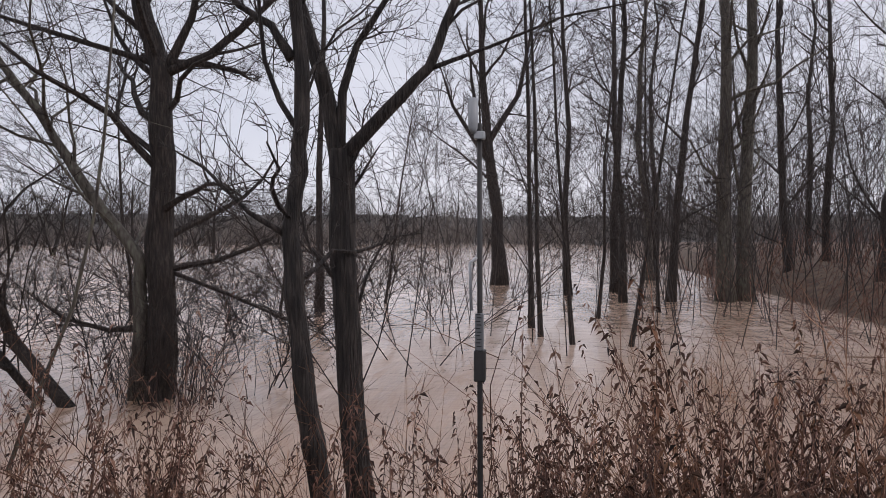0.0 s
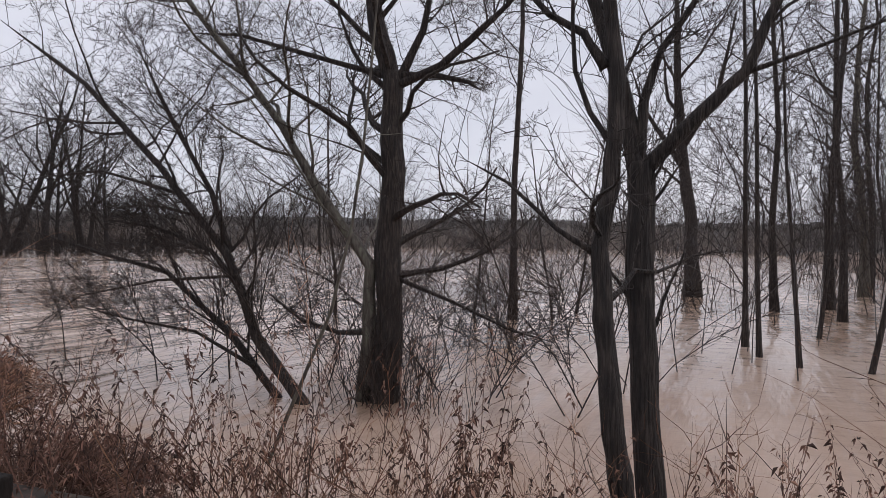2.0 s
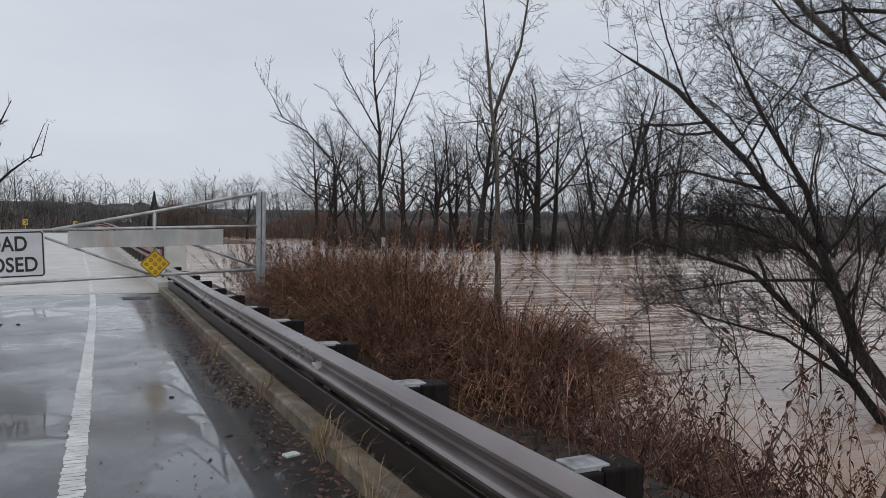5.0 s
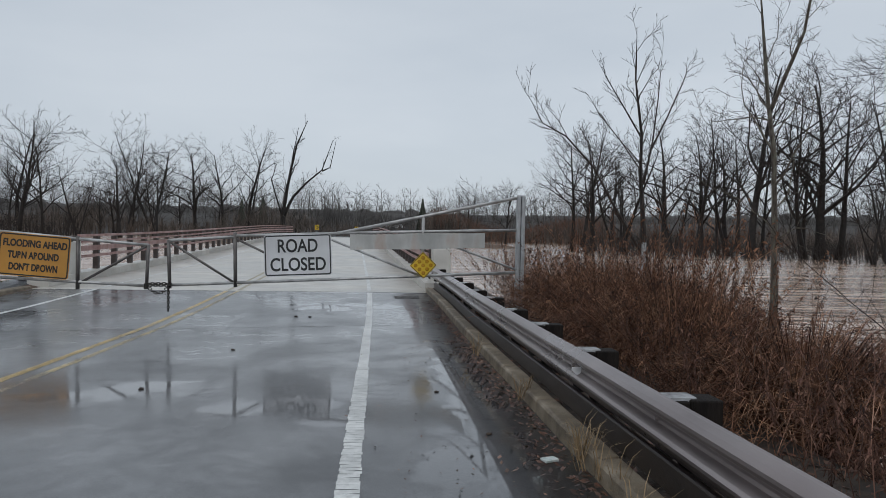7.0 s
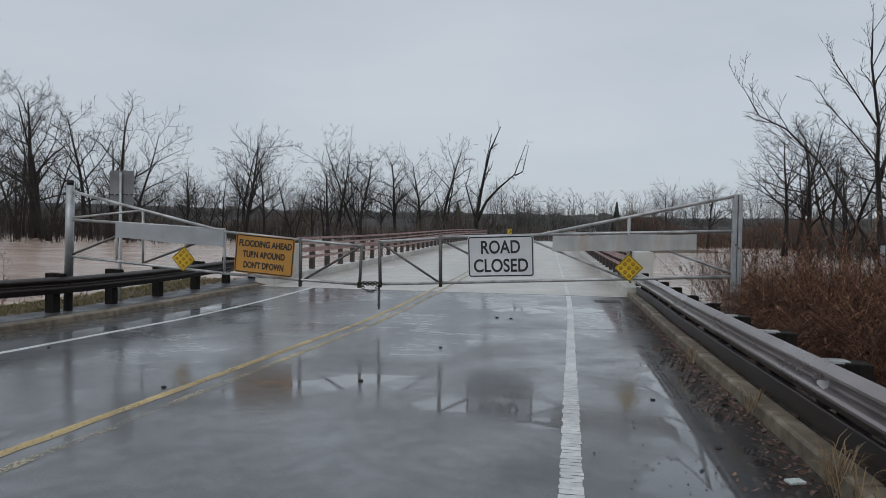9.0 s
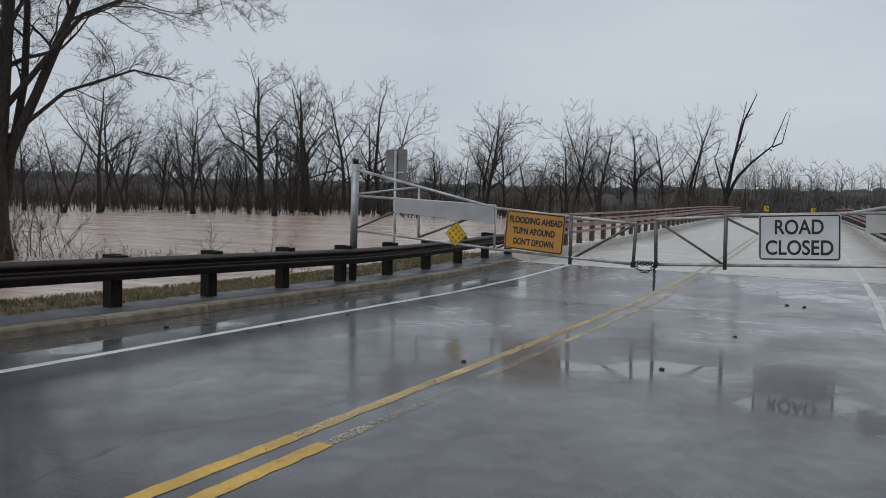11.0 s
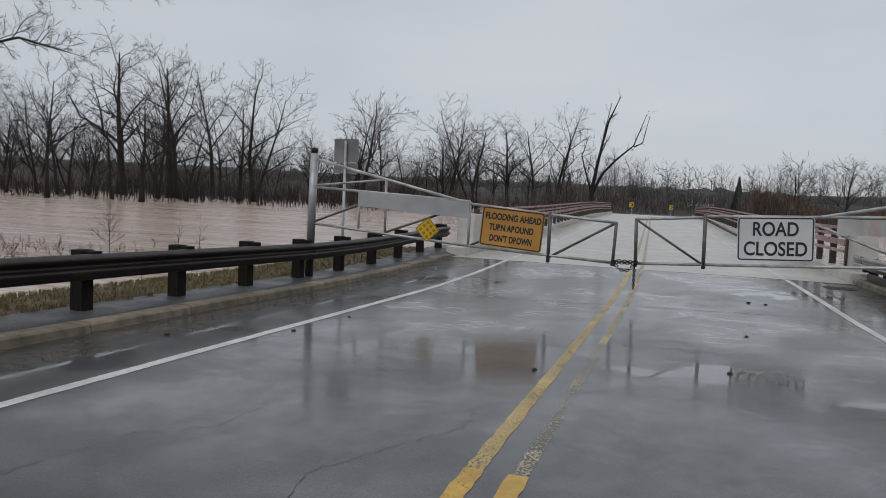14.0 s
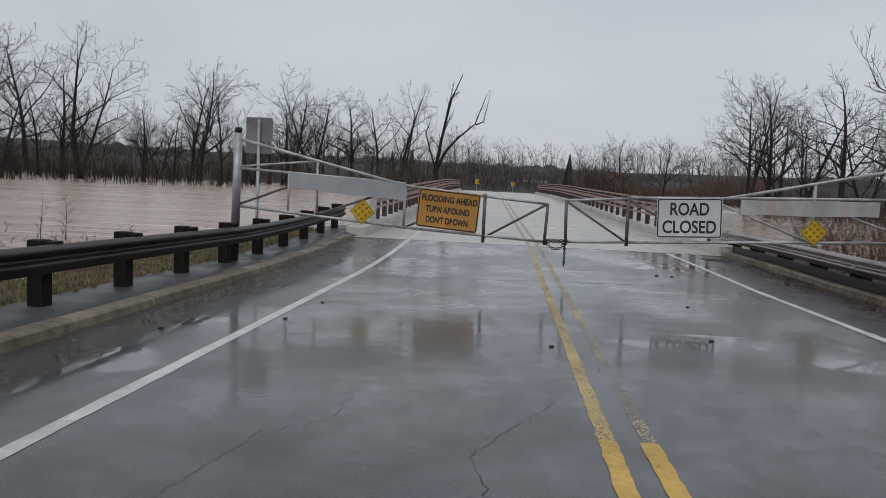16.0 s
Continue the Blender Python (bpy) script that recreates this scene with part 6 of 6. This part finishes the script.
def shrub(x, y, z, height, seed, count):
    rnd = random.Random(seed)
    b = thing("shrub", pose(x, y, z), "small dark upright shrub on the drowned west shore", "shrub", "shore shrubs")
    vs, fs, out = [], [], []
    grow(Vector((0, 0, -0.3)), Vector((rnd.gauss(0, 0.05), 0, 1)), height + 0.3, 0.018, 0, dict(FAR_SPEC, depth=3, count=(count, 6, 4), segs=(5, 3, 2, 1), ratio=(0.42, 0.5, 0.5), bare=0.25, min=0.005, angle=((35, 60), (30, 60), (30, 60))), rnd, out)
    for level, pts, rad in out:
        if level == 0:
            sv, sf = [], []
            tube_data(pts, rad, 6, sv, sf)
            mesh_object("stem", sv, sf, M_TWIG, b, "", True)
        else:
            spike_data(pts, rad, vs, fs)
    tagged(mesh_object("crown", vs, fs, M_TWIG, b, "fine dark twigs"), kind="stuff")


shrub(-22.6, 21.1, -0.75, 1.7, 75, 26)
shrub(-20.9, 22.6, -0.75, 1.3, 76, 8)
shrub(-20.2, 22.9, -0.75, 1.4, 77, 8)
shrub(-17.6, 22.2, -0.75, 0.7, 78, 14)


def litter(name, spots, label, seed, material, size):
    r = random.Random(seed)
    vs, fs = [], []
    for x, y, z in spots:
        s = size * r.uniform(0.5, 1.3)
        a = r.uniform(0, 6.28)
        c, n = Vector((math.cos(a), math.sin(a), r.uniform(-0.1, 0.2))), Vector((-math.sin(a), math.cos(a), r.uniform(-0.15, 0.15)))
        b = len(vs)
        p = Vector((x, y, z + 0.006))
        vs += [p - c * s * 0.5, p + n * s * 0.28, p + c * s * 0.5 + Vector((0, 0, s * 0.2)), p - n * s * 0.28 + Vector((0, 0, s * 0.15))]
        fs += [(b, b + 1, b + 2), (b, b + 2, b + 3)]
    return tagged(mesh_object(name, vs, fs, material), label, "leaf litter", kind="stuff")


rl = random.Random(31)
spots = []
for _ in range(3000):
    y = rl.uniform(-3, 19)
    edge = 0.25 + 0.75 * max(0.0, noise.noise(Vector((y * 0.8, 0, 5))) + 0.2)
    x = 0.92 - abs(rl.gauss(0, 0.2)) * edge * 1.6
    spots.append((x, y, road_z(y, x)))
litter("leaf_litter", spots, "brown dead leaves drifted against the kerb", 81, M_LITTER, 0.05)
litter("leaf_litter", [(rl.uniform(1.12, 2.6), y := rl.uniform(-3, 18), road_z(y, 1.6) + 0.1) for _ in range(3000)], "brown dead leaves behind the kerb", 82, M_LITTER, 0.06)
litter("leaf_litter", [(-9.95 + abs(rl.gauss(0, 0.09)), y := rl.uniform(2, 20), road_z(y, -9.9)) for _ in range(350)], "dark wet leaf scraps along the west kerb", 86, M_LITTER, 0.022)
litter("road_debris", [(x := rl.gauss(0.2, 0.5), y := rl.uniform(2, 13), road_z(y, x)) for _ in range(420)], "small wet leaf scraps scattered on the shoulder", 83, M_LITTER, 0.025)


def grass_tufts(name, spots, label, seed, h, material):
    r = random.Random(seed)
    vs, fs = [], []
    for x, y, z in spots:
        for _ in range(9):
            a = r.uniform(0, 6.28)
            p = Vector((x + r.gauss(0, 0.02), y + r.gauss(0, 0.02), z))
            q = p + Vector((math.cos(a) * 0.4, math.sin(a) * 0.4, 1)) * h * r.uniform(0.4, 0.8)
            t = q + Vector((math.cos(a) * 0.5, math.sin(a) * 0.5, r.uniform(-0.1, 0.4))) * h * 0.5
            w = Vector((-math.sin(a), math.cos(a), 0)) * 0.004
            b = len(vs)
            vs += [p - w, p + w, q + w * 0.7, q - w * 0.7, t]
            fs += [(b, b + 1, b + 2, b + 3), (b + 3, b + 2, b + 4)]
    return tagged(mesh_object(name, vs, fs, material), label, "grass", kind="stuff")


grass_tufts("dry_grass", [(rl.uniform(0.82, 1.0), y := rl.choice((4.2, 5.0, 5.6, 6.9, 7.7, 10.5)) + rl.gauss(0, 0.15), road_z(y, 1) + 0.03) for _ in range(16)], "straw-coloured dry grass tufts at the kerb", 84, 0.34, M_STRAW)
spots = []
for _ in range(6000):
    y, x = rl.uniform(-2, 24), rl.uniform(-15.0, -11.25)
    z = land_z(x, y)
    if z > WATER:
        spots.append((x, y, z))
grass_tufts("verge_grass", spots, "short yellow-green winter grass on the verge", 85, 0.1, M_GRASS)


def carton():
    c = thing("carton", pose(0.72, 5.62, road_z(5.6, 0.8) + 0.012, 4, 0, 25), "crushed small white and green carton in the gutter", "litter")
    bm = box_bm(-0.06, 0.06, -0.035, 0.035, 0, 0.02, 0.005)
    for v in bm.verts:
        v.co.z += 0.006 * math.sin(v.co.x * 60)
    part("box", bm, M_PAPER, c)


carton()


def clod(x, y, s, seed):
    r = random.Random(seed)
    c = thing("clod", pose(x, y, road_z(y, x) + s * 0.3, 0, 0, seed * 50), "small dark wet clump of leaves on the road", "debris", "clods on the road")
    bm = bmesh.new()
    bmesh.ops.create_icosphere(bm, subdivisions=2, radius=s)
    for v in bm.verts:
        v.co *= r.uniform(0.7, 1.2)
        v.co.z *= 0.45
    part("clump", bm, M_VERGE, c)


for k, (x, y, s) in enumerate([(-8.1, 8.4, 0.03), (-8.0, 9.8, 0.025), (-9.2, 7.4, 0.035), (-2.2, 15.6, 0.04), (-1.9, 15.5, 0.035), (-3.0, 8.4, 0.03), (-4.9, 7.6, 0.03), (0.4, 6.4, 0.03), (0.1, 8.1, 0.025), (-2.6, 11.2, 0.03), (0.5, 10.6, 0.03)]):
    clod(x, y, s, k)

# ---- far side ----
woods("far_red_brush", 1500, 190, 225, 7, 12, M_WOODS_RED, "reddish leafless thicket beyond the bridge", 5, a0=1.27, a1=1.50, strokes=8, wid=0.14)


def conifer(x, y, h, seed):
    r = random.Random(seed)
    t = thing("conifer", pose(x, y, land_z(x, y)), "dark green conifer in the far wood", "tree", "far conifers")
    vs, fs = [], []
    tube_data([Vector((0, 0, -0.5)), Vector((0, 0, h * 0.97))], [0.25, 0.05], 6, vs, fs)
    mesh_object("trunk", vs, fs, M_BARK_FAR, t)
    vs, fs = [], []
    for i in range(700):
        k = r.random() ** 0.8
        z = h * (0.08 + 0.9 * k)
        rr = h * 0.2 * (1 - k) + 0.2
        a = r.uniform(0, 6.28)
        tip = Vector((math.cos(a) * rr, math.sin(a) * rr, z - rr * 0.35))
        spike_data([Vector((0, 0, z)), tip * 0.6 + Vector((0, 0, z * 0.4)), tip], [0.3, 0.28, 0.1], vs, fs)
    tagged(mesh_object("crown", vs, fs, M_EVERGREEN, t, "dark needles"), kind="stuff")


conifer(14, 245, 13, 1)
conifer(-38, 240, 11, 3)
conifer(-44, 236, 10, 4)


def house(x, y, turn, w, d, h):
    z = land_z(x, y)
    b = thing("house", pose(x, y, z, 0, 0, turn), "small pale house among far bare trees", "house", "far houses")
    part("wall", box_bm(-w / 2, w / 2, -d / 2, d / 2, -1, h), M_HOUSE, b)
    bm = bmesh.new()
    v = [bm.verts.new(p) for p in ((-w / 2 - 0.4, -d / 2 - 0.4, h), (w / 2 + 0.4, -d / 2 - 0.4, h), (w / 2 + 0.4, d / 2 + 0.4, h), (-w / 2 - 0.4, d / 2 + 0.4, h), (-w / 2 - 0.4, 0, h + 2.6), (w / 2 + 0.4, 0, h + 2.6))]
    for f in ((0, 1, 5, 4), (2, 3, 4, 5), (0, 4, 3), (1, 2, 5), (3, 2, 1, 0)):
        bm.faces.new([v[i] for i in f])
    part("roof", bm, M_ROOF, b)
    for i in range(3):
        part("window", box_bm(-w * 0.35 + i * w * 0.3, -w * 0.35 + i * w * 0.3 + 1.1, -d / 2 - 0.05, -d / 2 + 0.02, h * 0.4, h * 0.8), M_BLACK, b)


house(5.0, 302, 8, 9, 7, 3.0)
house(22, 312, -12, 9, 7, 2.8)
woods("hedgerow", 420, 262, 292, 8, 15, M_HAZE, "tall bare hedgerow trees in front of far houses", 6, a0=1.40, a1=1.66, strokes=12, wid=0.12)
